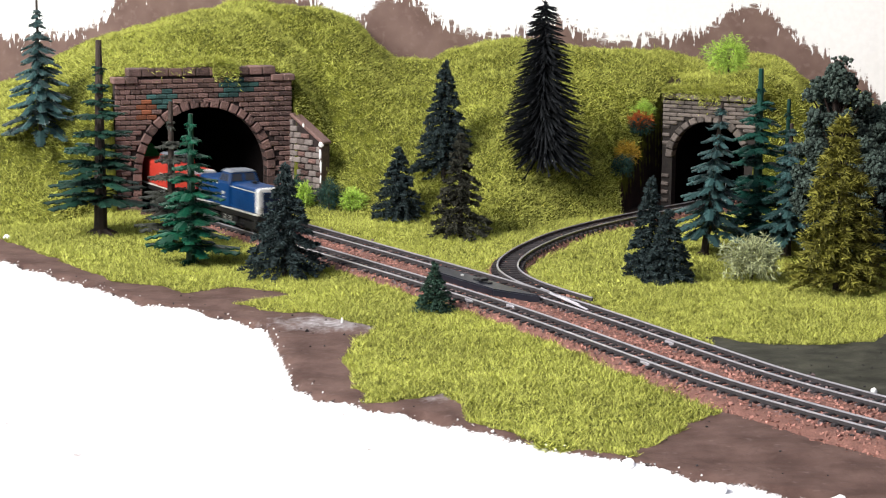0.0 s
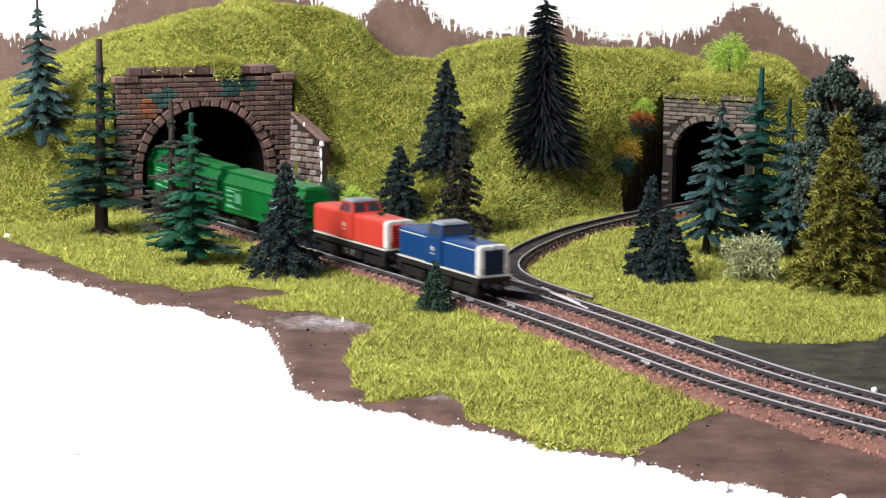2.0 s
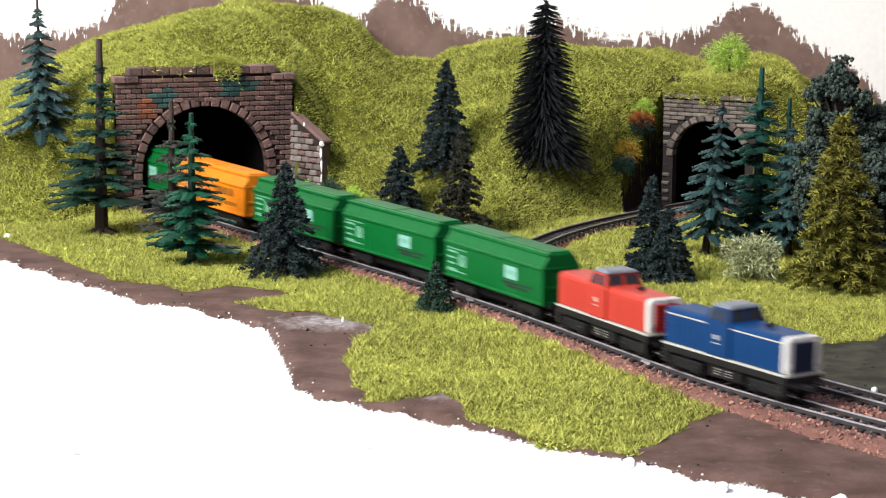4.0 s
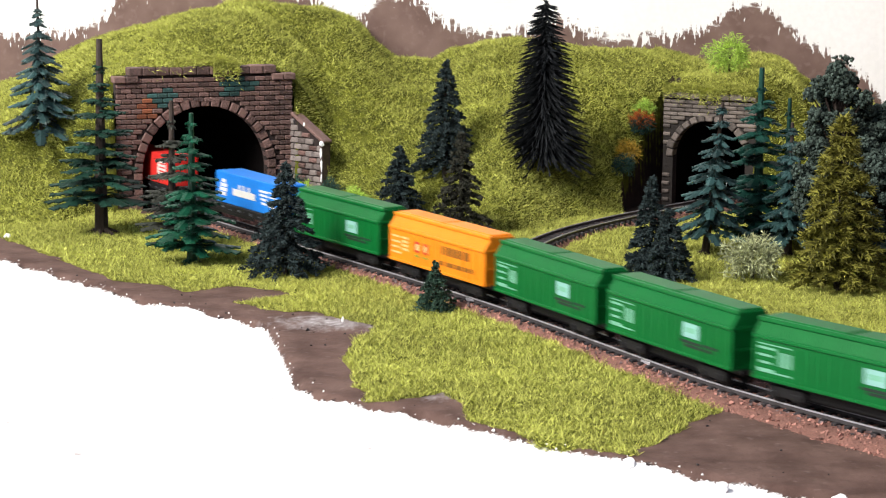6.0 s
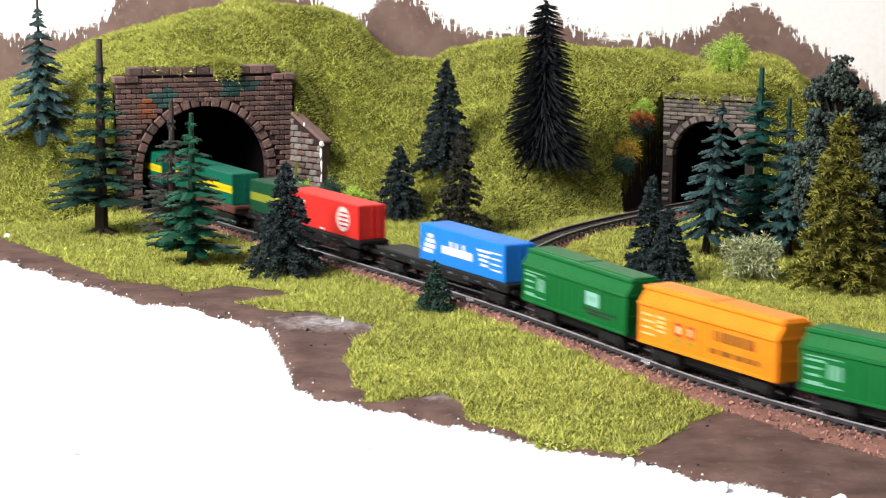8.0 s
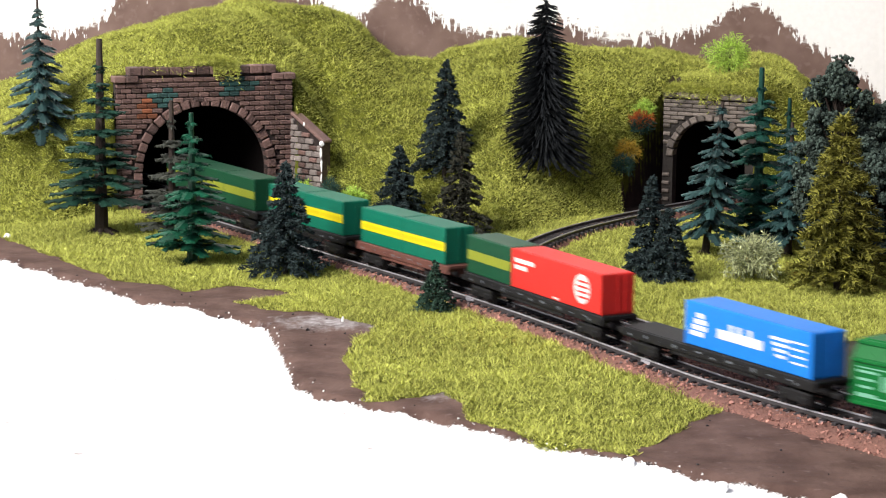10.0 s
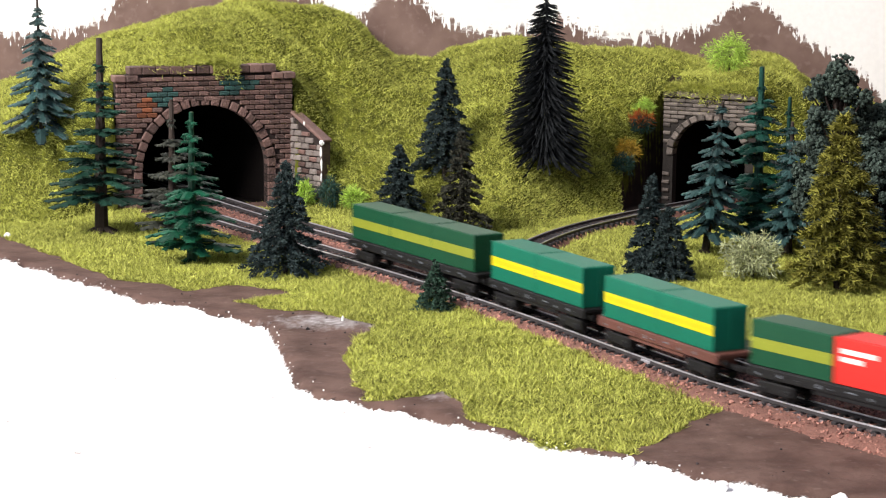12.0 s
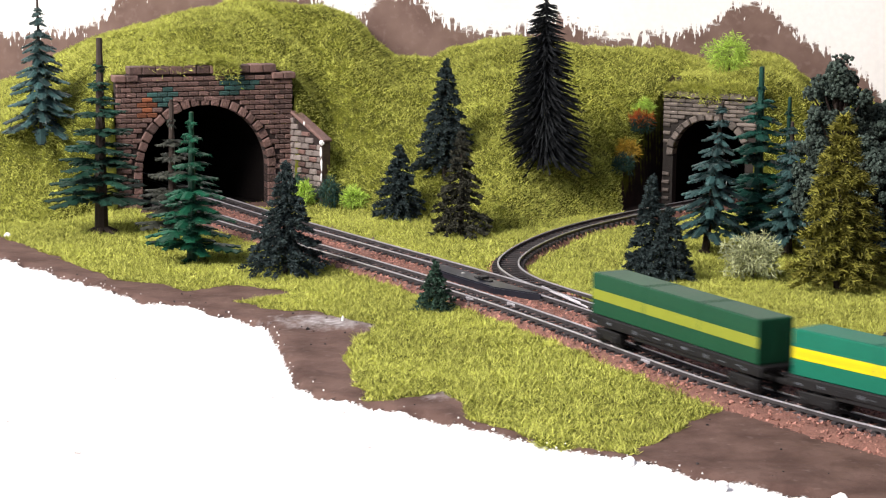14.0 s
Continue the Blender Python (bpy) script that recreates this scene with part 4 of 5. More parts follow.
def frond(rng, reach, wide, droop, lift=0.0, teeth=5, thick=0.35, up=0.0):
    """One flat moulded branch along +x with toothed edges, bent down; a closed solid."""
    top = [(0.0, 0.18 * wide)]
    for i in range(1, teeth + 1):
        q = i / teeth
        full = wide * (0.35 + 0.75 * math.sin(math.pi * min(1, 0.25 + 0.62 * q)))
        top.append((reach * (q - 0.45 / teeth), full * 0.5 * rng.uniform(0.45, 0.65)))
        top.append((reach * (q + rng.uniform(-0.05, 0.12) / teeth), full * 0.5 * rng.uniform(0.8, 1.15)))
    tip = [(reach * 1.06, 0.0)]
    outline = top + tip + [(x * rng.uniform(0.97, 1.03), -y * rng.uniform(0.8, 1.2)) for x, y in reversed(top)]
    z = lambda x, y: lift * x - droop * (x / reach) ** 2 * reach + up - abs(y) * 0.25
    k = len(outline)
    v = [(x, y, z(x, y) + thick / 2) for x, y in outline] + [(x, y, z(x, y) - thick / 2) for x, y in outline]
    spine = [(0, 0, z(0, 0) + thick), (reach * 0.5, 0, z(reach * 0.5, 0) + thick * 1.1)]
    v += spine
    f = []
    c0 = 2 * k
    for i in range(k - 1):
        mid = c0 if outline[i][0] < reach * 0.3 else c0 + 1
        f.append((i, i + 1, mid))
        f.append((k + i + 1, k + i, mid))
        f.append((i, k + i, k + i + 1)), f.append((i, k + i + 1, i + 1))
    return np.array(v), np.array([t[:3] for t in f])


def turned(v, ang, z, tilt=0.0):
    c, s = math.cos(ang), math.sin(ang)
    return np.stack([v[:, 0] * c - v[:, 1] * s, v[:, 0] * s + v[:, 1] * c, v[:, 2] + z], 1)


def plastic_fir(label, x, y, h, r, material, seed, tiers=9, droop=0.45, lift=0.1, z0=0.16, bare=0.10, per=8, wide=0.5, trunk_r=1.3, power=0.9, ragged=0.2, teeth=5, crown_trunk=None, roots=True, group="", lean=(0, 0), fluff=0):
    """A moulded plastic conifer: tiers of flat toothed branches on a stout trunk; each tier is a part."""
    rng = np.random.default_rng(seed)
    top = thing("conifer", label, "tree", x, y, float(height(x, y)), rng.uniform(0, 360), group)
    trunk_of(top, h, trunk_r, 0.35 if droop > 0.3 else trunk_r * 0.42, crown_trunk or BARK, lean, roots)
    for i in range(tiers):
        t = i / max(1, tiers - 1)
        zc = h * (z0 + (1 - bare - z0) * t)
        reach = r * (1 - t) ** power + r * 0.13
        k = per if t < 0.7 else max(5, per - 2)
        a0 = rng.uniform(0, 6.28)
        for j in range(k):
            l = reach * (1 - ragged * rng.random())
            v, f = frond(rng, l, wide * l + 1.3, droop * rng.uniform(0.7, 1.25), lift + rng.normal(0, 0.05), teeth, 0.5)
            if fluff:
                m = max(6, int(fluff * l / r))
                i = rng.integers(1, len(v) // 2, m)
                P = v[i] * rng.uniform(0.75, 1.0, (m, 1))
                D = np.stack([rng.uniform(0.1, 1.0, m), np.sign(P[:, 1]) * rng.uniform(0, 0.9, m), rng.uniform(-1.0, 0.25, m)], 1)
                v, f = joined([(v, f), spikes(P, D, rng.uniform(0.8, 2.0, m), rng.uniform(0.2, 0.42, m))])
            v = turned(v, a0 + j * 6.283 / k + rng.normal(0, 0.13), zc + rng.normal(0, 0.02) * h * 0.6)
            q = v[:, 2] / h
            v[:, 0] += lean[0] * q
            v[:, 1] += lean[1] * q
            mesh_object("branch", v, f, material, top)
    return top


def leafy_tree(label, x, y, h, r, seed):
    """A broad-leaved model tree: limbs with clumps of small foam leaves."""
    rng = np.random.default_rng(seed)
    top = thing("deciduous_tree", label, "tree", x, y, float(height(x, y)), 0)
    trunk = trunk_of(top, h * 0.72, 1.8, 0.8)
    spots = []
    for i in range(125):
        t = rng.random()
        a = rng.uniform(0, 6.283)
        d = r * (0.35 + 0.65 * rng.random()) * math.sin(math.pi * (0.24 + 0.70 * t)) ** 0.6
        c = np.array([d * math.cos(a), d * math.sin(a), h * (0.14 + 0.80 * t)])
        part("limb", rod(bmesh.new(), (0, 0, c[2] * 0.72), tuple(c), 0.6, 0.25, 6), BARK, top)
        size = r * rng.uniform(0.15, 0.26)
        m = 105
        g = rng.normal(size=(m, 3))
        g /= np.linalg.norm(g, axis=1, keepdims=True)
        spots.append(c + g * size * rng.uniform(0.55, 1.08, (m, 1)) * [1, 1, 0.85])
    m = 110
    spots.append(np.stack([rng.normal(0, 1.6, m), rng.normal(0, 1.6, m), h * rng.uniform(0.84, 1.0, m)], 1))
    spots = np.concatenate(spots)
    n = len(spots)
    unit = np.array([(1, 0, 0), (-1, 0, 0), (0, 1, 0), (0, -1, 0), (0, 0, 1), (0, 0, -1)]) * 0.62
    q, _ = np.linalg.qr(rng.normal(size=(n, 3, 3)))
    v = np.einsum("nij,kj->nki", q, unit) * rng.uniform(0.8, 1.65, n)[:, None, None] + spots[:, None]
    tri = np.array([(0, 2, 4), (2, 1, 4), (1, 3, 4), (3, 0, 4), (2, 0, 5), (1, 2, 5), (3, 1, 5), (0, 3, 5)])
    mesh_object("crown", v.reshape(-1, 3), (np.arange(n)[:, None, None] * 6 + tri[None]).reshape(-1, 3), LEAF, top)


def bush(label, x, y, r, h, material, seed, n=900, z=None, thin=0.16, long=2.2):
    """A cushion of curly lichen twigs."""
    rng = np.random.default_rng(seed)
    top = thing("bush", label, "bush", x, y, float(height(x, y)) if z is None else z, 0)
    part("stem", rod(bmesh.new(), (0, 0, -0.6), (0, 0, h * 0.5), 0.5, 0.3, 6), BARK, top)
    g = rng.normal(size=(n, 3))
    g /= np.linalg.norm(g, axis=1, keepdims=True)
    lump = 1 + 0.16 * np.sin(g[:, 0] * 5 + seed) + 0.14 * np.sin(g[:, 2] * 6 + g[:, 1] * 4)
    P = g * (rng.uniform(0.35, 0.92, n) * lump)[:, None] * [r, r, h * 0.5] + [0, 0, h * 0.5]
    D = g + rng.normal(0, 0.75, (n, 3))
    chunks = [spikes(P, D, rng.uniform(0.6, 1.3, n) * long, rng.uniform(0.7, 1.4, n) * thin)]
    P2_ = P + D / np.linalg.norm(D, axis=1, keepdims=True) * long * 0.4
    chunks.append(spikes(P2_, D + rng.normal(0, 0.9, (n, 3)), rng.uniform(0.4, 0.9, n) * long, rng.uniform(0.7, 1.2, n) * thin))
    v, f = joined(chunks)
    v[:, 2] = np.maximum(v[:, 2], -0.4)
    mesh_object("foliage", v, f, material, top)


def planting():
    fir_tree("dense dark blue-green model fir beside the front track", -54.7, 779.5, 40, 14.6, FIR, 1, n=7000, group="firs")
    fir_tree("small dark fir at the foot of the hill", -18, 911, 30.5, 10.6, FIR, 2, n=4600, group="firs", power=0.9)
    fir_tree("slender dark fir on the grassy slope", 0.4, 929.5, 47.5, 12.6, FIR, 3, n=6600, group="firs", power=0.85)
    fir_tree("sparse olive-dark fir with wiry twigs at the hill's foot", 6.7, 868.5, 41.5, 12.4, OLIVEFIR, 4, n=4600, group="firs", power=0.85, ragged=0.55, gap=3.3)
    fir_tree("tiny dark green fir in the grass by the rails", -2.3, 716.5, 15, 6.6, SPROUT, 5, n=1900, group="firs", tuft=0.9, gap=1.7, wide=0.8)
    fir_tree("narrow dark fir standing close to a smaller one", 72.6, 786.5, 35, 8.2, FIR, 6, n=4800, group="firs", power=0.85)
    fir_tree("small narrow dark fir standing close to a taller one", 77.8, 774.5, 25.5, 9.0, FIR, 7, n=3800, group="firs", power=0.85)
    brush_tree("tall black-green bottle-brush fir on the slope", 41.2, 934.5, 71, 20.5, BRUSH, 8, squat=0.84)
    plastic_fir("blue-green plastic fir with drooping branches on the slope", -165.5, 931.5, 62.5, 16.5, BLUEFIR, 9, tiers=11, droop=-0.22, lift=-0.70, z0=0.20, bare=0.13, per=10, wide=0.24, trunk_r=1.0, teeth=7, fluff=16, lean=(-2, 0), ragged=0.3)
    plastic_fir("blue-green plastic fir before the stone tunnel", 97, 831.5, 57, 15.5, BLUEFIR, 10, tiers=10, droop=-0.26, lift=-0.72, z0=0.25, bare=0.05, per=11, wide=0.20, trunk_r=1.5, lean=(5, 0), teeth=7, fluff=16, ragged=0.3)
    plastic_fir("blue-green plastic fir behind a pale bush", 128, 833.5, 50, 13.5, BLUEFIR, 11, tiers=9, droop=-0.26, lift=-0.72, z0=0.24, bare=0.06, per=11, wide=0.22, trunk_r=1.5, teeth=7, fluff=16, ragged=0.3)
    plastic_fir("tall dark green plastic pine with a bare top", 118.7, 852, 68.5, 14.5, TEALPINE, 12, tiers=11, droop=0.10, lift=-0.08, z0=0.10, bare=0.12, per=10, wide=0.34, trunk_r=2.3, power=0.42, crown_trunk=TEALPINE, fluff=40, ragged=0.35)
    plastic_fir("slim dark green plastic pine half hidden behind a blue-green fir", 132, 868, 55, 10, TEALPINE, 41, tiers=8, droop=0.10, lift=-0.08, z0=0.10, bare=0.12, per=9, wide=0.34, trunk_r=1.7, power=0.5, crown_trunk=TEALPINE, fluff=30, ragged=0.35)
    plastic_fir("tall dark green plastic pine with a bare brown trunk", -131.4, 865, 75, 20, PINE, 13, tiers=9, droop=0.06, lift=0.0, z0=0.2, bare=0.15, per=12, wide=0.30, trunk_r=2.7, power=0.95, ragged=0.4, fluff=60)
    plastic_fir("faded brownish plastic pine beside a bright green one", -100.5, 834, 55, 14, BROWNPINE, 14, tiers=7, droop=0.08, lift=0.0, z0=0.16, bare=0.16, per=9, wide=0.34, trunk_r=1.9, power=0.7, ragged=0.35, fluff=50)
    plastic_fir("bright green plastic pine with flat branches", -89.2, 798.5, 54, 16, BRIGHTPINE, 15, tiers=10, droop=0.12, lift=0.0, z0=0.14, bare=0.08, per=9, wide=0.34, trunk_r=2.0, power=0.8, ragged=0.4, crown_trunk=BRIGHTPINE, fluff=56)
    fir_tree("yellow-green and brown autumn conifer at the edge", 134.6, 763.5, 61, 16.5, GOLD, 16, n=6400, power=0.72, ragged=0.35, tuft=2.5, gap=3.4, name="conifer", wide=1.15, droop=0.30)
    leafy_tree("tall grey-green leafy tree behind the conifers", 141, 812, 76, 15, 17)
    leafy_tree("grey-green leafy tree at the edge of the wood", 160, 816, 60, 15, 37)
    leafy_tree("low dark leafy tree at the edge of the wood", 153, 795, 44, 13, 38)
    bush("pale whitish-green lichen bush in the grass", 108, 781, 11, 17, LICHEN, 18, n=1600, thin=0.2)
    bush("lime green lichen bush on top of the stone portal", 123, 984, 10.5, 18, LIME, 19, n=1400)
    bush("small lime green bush above the cut bank", 86.5, 981, 5.2, 8.0, LIME, 20, n=500)
    bush("small orange-red bush on the cut bank", 84.6, 976, 5.5, 8, REDBUSH, 21, n=450)
    bush("small blue-green bush on the cut bank", 84.5, 974, 5, 7.5, TEALBUSH, 22, n=400)
    bush("small amber bush on the cut bank", 77.9, 961, 5.5, 9.5, AMBER, 23, n=450)
    bush("small dark green bush low on the cut bank", 75.8, 954, 5, 9.5, TEALBUSH, 24, n=400)
    bush("blue-green bush beside the brick wing wall", -62, 951, 6, 13, TEALBUSH, 25, n=700)
    bush("lime green bush beside the brick portal", -58, 944.5, 4.6, 11, LIME, 26, n=600)
    bush("dark green bush between lime green ones", -47.4, 936, 6.5, 13.5, TEALBUSH, 27, n=700)
    bush("lime green bush at the foot of the slope", -37, 931, 6, 9.5, LIME, 28, n=700)


planting()

# ---- the train: each vehicle stands on the rail heads, its front towards +x ----


def bar(parent, name, x0, x1, y, z0, z1, material, label=""):
    """A thin raised mark on the side that looks to the front of the layout."""
    part(name, boxed(x0, x1, y - 0.10, y + 0.15, z0, z1, bevel=0), material, parent, label)


def wheelset(parent, x, r=2.4):
    bm = bmesh.new()
    for y in (-3.3, 3.3):
        rod(bm, (x, y - 0.45, r), (x, y + 0.45, r), r, sides=16)
        rod(bm, (x, y * 0.86 - 0.1, r), (x, y * 0.86 + 0.1, r), r + 0.35, sides=16)
    rod(bm, (x, -3.4, r), (x, 3.4, r), 0.45, sides=8)
    part("wheelset", bm, UNDER, parent)


def bogie(parent, x, wide=10.6, base=8.2):
    b = part("bogie", block(boxed(x - base * 0.8, x + base * 0.8, -wide / 2, -wide / 2 + 1.0, 1.6, 4.6, bevel=0.3), x - base * 0.8, x + base * 0.8, wide / 2 - 1.0, wide / 2, 1.6, 4.6, bevel=0.3), UNDER, parent)
    bm = block(bmesh.new(), x - 1.6, x + 1.6, -wide / 2 + 0.6, wide / 2 - 0.6, 2.4, 5.4, bevel=0.2)
    part("bolster", bm, UNDER, b)
    for s in (-1, 1):
        for y in (-1, 1):
            part("axle_box", boxed(x + s * base / 2 - 0.9, x + s * base / 2 + 0.9, y * wide / 2 - 0.55, y * wide / 2 + 0.55, 1.3, 3.3, bevel=0.25), UNDER, b)
        wheelset(b, x + s * base / 2)


def couplers(parent, half, z=4.6):
    for s in (-1, 1):
        bm = boxed(min(s * (half - 1), s * (half + 3.6)), max(s * (half - 1), s * (half + 3.6)), -0.9, 0.9, z - 0.7, z + 0.7, bevel=0.2)
        part("coupler", bm, BLACK, parent)


def buffers(parent, half, z=5.2, y=3.9):
    for s in (-1, 1):
        for k in (-1, 1):
            bm = rod(bmesh.new(), (s * (half - 0.5), k * y, z), (s * (half + 1.7), k * y, z), 0.45)
            rod(bm, (s * (half + 1.5), k * y, z), (s * (half + 2.0), k * y, z), 0.95, sides=12)
            part("buffer", bm, BLACK, parent)


def frustum(low, up):
    """A box that narrows upwards; low and up: x from, x to, half width, z."""
    bm = bmesh.new()
    a, b = [[bm.verts.new(p) for p in ((x0, -w, z), (x1, -w, z), (x1, w, z), (x0, w, z))] for x0, x1, w, z in (low, up)]
    for i in range(4):
        bm.faces.new((a[i], a[(i + 1) % 4], b[(i + 1) % 4], b[i]))
    bm.faces.new(a[::-1]), bm.faces.new(b)
    bmesh.ops.bevel(bm, geom=bm.edges[:], offset=0.2, segments=1, affect="EDGES")
    return bm


def pane(low, up, axis, side, u0, u1, v0, v1):
    """A thin plate on one sloping face of a frustum, from u0 to u1 along it and v0 to v1 up it."""
    bm = bmesh.new()
    rings = []
    for out in (-0.15, 0.12):
        ring = []
        for u, v in ((u0, v0), (u1, v0), (u1, v1), (u0, v1)):
            x0, x1, w, z = [p + (q - p) * v for p, q in zip(low, up)]
            if axis == "y":
                ring.append(bm.verts.new((x0 + (x1 - x0) * u, side * (w + out), z)))
            else:
                ring.append(bm.verts.new(((x1 + out) if side > 0 else (x0 - out), -w + 2 * w * u, z)))
        rings.append(ring)
    a, b = rings
    for i in range(4):
        bm.faces.new((a[i], a[(i + 1) % 4], b[(i + 1) % 4], b[i]))
    bm.faces.new(a[::-1]), bm.faces.new(b)
    bmesh.ops.recalc_face_normals(bm, faces=bm.faces)
    return bm


def locomotive(name_label, colour, end_stripe, stripe_top):
    top = thing("locomotive", name_label, "locomotive", group="locomotives")
    half, w = 26.0, 6.4
    c = PLASTIC[colour]
    frame_ = part("chassis", block(block(boxed(-half, half, -w, w, 5.6, 7.6, bevel=0.2), -7, 7, -5.4, 5.4, 1.8, 6, bevel=0.5), -half + 0.4, half - 0.4, -3.8, 3.8, 4.0, 6, bevel=0.2), UNDER, top)
    part("sill", boxed(-half - 0.1, half + 0.1, -w - 0.15, w + 0.15, 7.5, 8.0, bevel=0.1), PLASTIC["lamp"], top, "pale sill line")
    hood = [(-5.7, 8.1), (-5.7, 16.6), (-5.2, 17.4), (-4.0, 17.8), (4.0, 17.8), (5.2, 17.4), (5.7, 16.6), (5.7, 8.1)]
    part("rear_hood", prism(hood, -half + 0.6, -7.4, 0.25), c, top)
    part("front_hood", prism(hood, 2.6, half - 2.4, 0.25), c, top)
    # framed nose
    nose = part("nose", prism(hood, half - 2.4, half - 0.4, 0.3), PLASTIC["white"], top, "white framed nose")
    part("grille", boxed(half - 0.6, half - 0.15, -3.7, 3.7, 8.3, 16.3, bevel=0.1), PLASTIC[end_stripe], nose, "dark radiator panel")
    for y in (-4.7, 4.7):
        bm = rod(bmesh.new(), (half - 0.7, y, 10.2), (half + 0.2, y, 10.2), 0.75, sides=14)
        part("headlight", bm, PLASTIC["lamp"], nose, "round pale headlight")
    bm = rod(bmesh.new(), (half - 0.9, 0, 17.3), (half + 0.1, 0, 17.3), 0.6, sides=14)
    part("headlight", bm, PLASTIC["lamp"], nose)
    for i in range(7):
        part("louvre", boxed(half - 0.25, half - 0.05, -3.4, 3.4, 9.2 + i, 9.5 + i, bevel=0), UNDER, nose)
    tail = part("rear_nose", prism(hood, -half + 0.2, -half + 0.9, 0.2), c, top)
    cab = part("cab", boxed(-7.2, 2.8, -6.5, 6.5, 8.1, 17.2, bevel=0.2), c, top)
    low, up = ((-7.2, 2.8, 6.5, 17.1), (-5.6, 1.4, 5.3, 21.3))
    part("cab_top", frustum(low, up), c, cab)
    part("cab_roof", frustum((-6.0, 1.9, 5.6, 21.2), (-5.2, 1.1, 4.2, 22.1)), PLASTIC["grey"], cab, "light grey cab roof")
    for side in (-1, 1):
        for u0, u1 in ((0.10, 0.46), (0.56, 0.90)):
            part("side_window", pane(low, up, "y", side, u0, u1, 0.18, 0.84), PLASTIC["glass"], cab, "dark glossy side window")
        for u0, u1 in ((0.08, 0.45), (0.55, 0.92)):
            part("end_window", pane(low, up, "x", side, u0, u1, 0.20, 0.86), PLASTIC["glass"], cab, "dark sloping cab window")
    if stripe_top:
        for x0, x1 in ((-half + 0.6, -7.4), (3.0, half - 2.6)):
            for y in (-5.72, 5.72):
                part("stripe", boxed(x0, x1, y - 0.1, y + 0.1, 16.0, 16.4, bevel=0), PLASTIC["lamp"], top, "thin white line")
    for s in (-1, 1):
        for i in range(5):
            x = (12.5 if s > 0 else -17) + i * 2.2 - 5
            for y in (-5.72, 5.72):
                part("hood_door", boxed(x, x + 1.9, y - 0.08, y + 0.08, 9, 15.6, bevel=0.03), c, top)
    part("emblem", boxed(-3.2, -1.6, -6.6, -6.45, 12.6, 13.9, bevel=0), PLASTIC["lamp"], cab, "small pale emblem")
    part("number_bar", boxed(-3.5, -1.3, -6.6, -6.45, 11.4, 11.75, bevel=0), PLASTIC["lamp"], cab, "plain pale bar")
    part("exhaust", boxed(11, 13, -1.0, 1.0, 18.0, 18.9, bevel=0.2), UNDER, top)
    for x in (-17, 17):
        bogie(top, x, 11.0, 9.0)
    for x in (-3.5, 1.0):
        part("tank_fitting", boxed(x, x + 3.4, -5.75, -5.2, 2.6, 5.0, bevel=0.3), UNDER, frame_)
        for k in range(3):
            bar(frame_, "lettering_bar", x + 0.8, x + 1.9, -5.8, 3.0 + k * 0.7, 3.3 + k * 0.7, PLASTIC["lamp"], "small pale mark")
    for s in (-1, 1):
        part("step", boxed(s * 24.5 - 1.2, s * 24.5 + 1.2, -6.6, -6.0, 2.6, 6.0, bevel=0.1), BLACK, top)
    buffers(top, half)
    couplers(top, half)
    return top


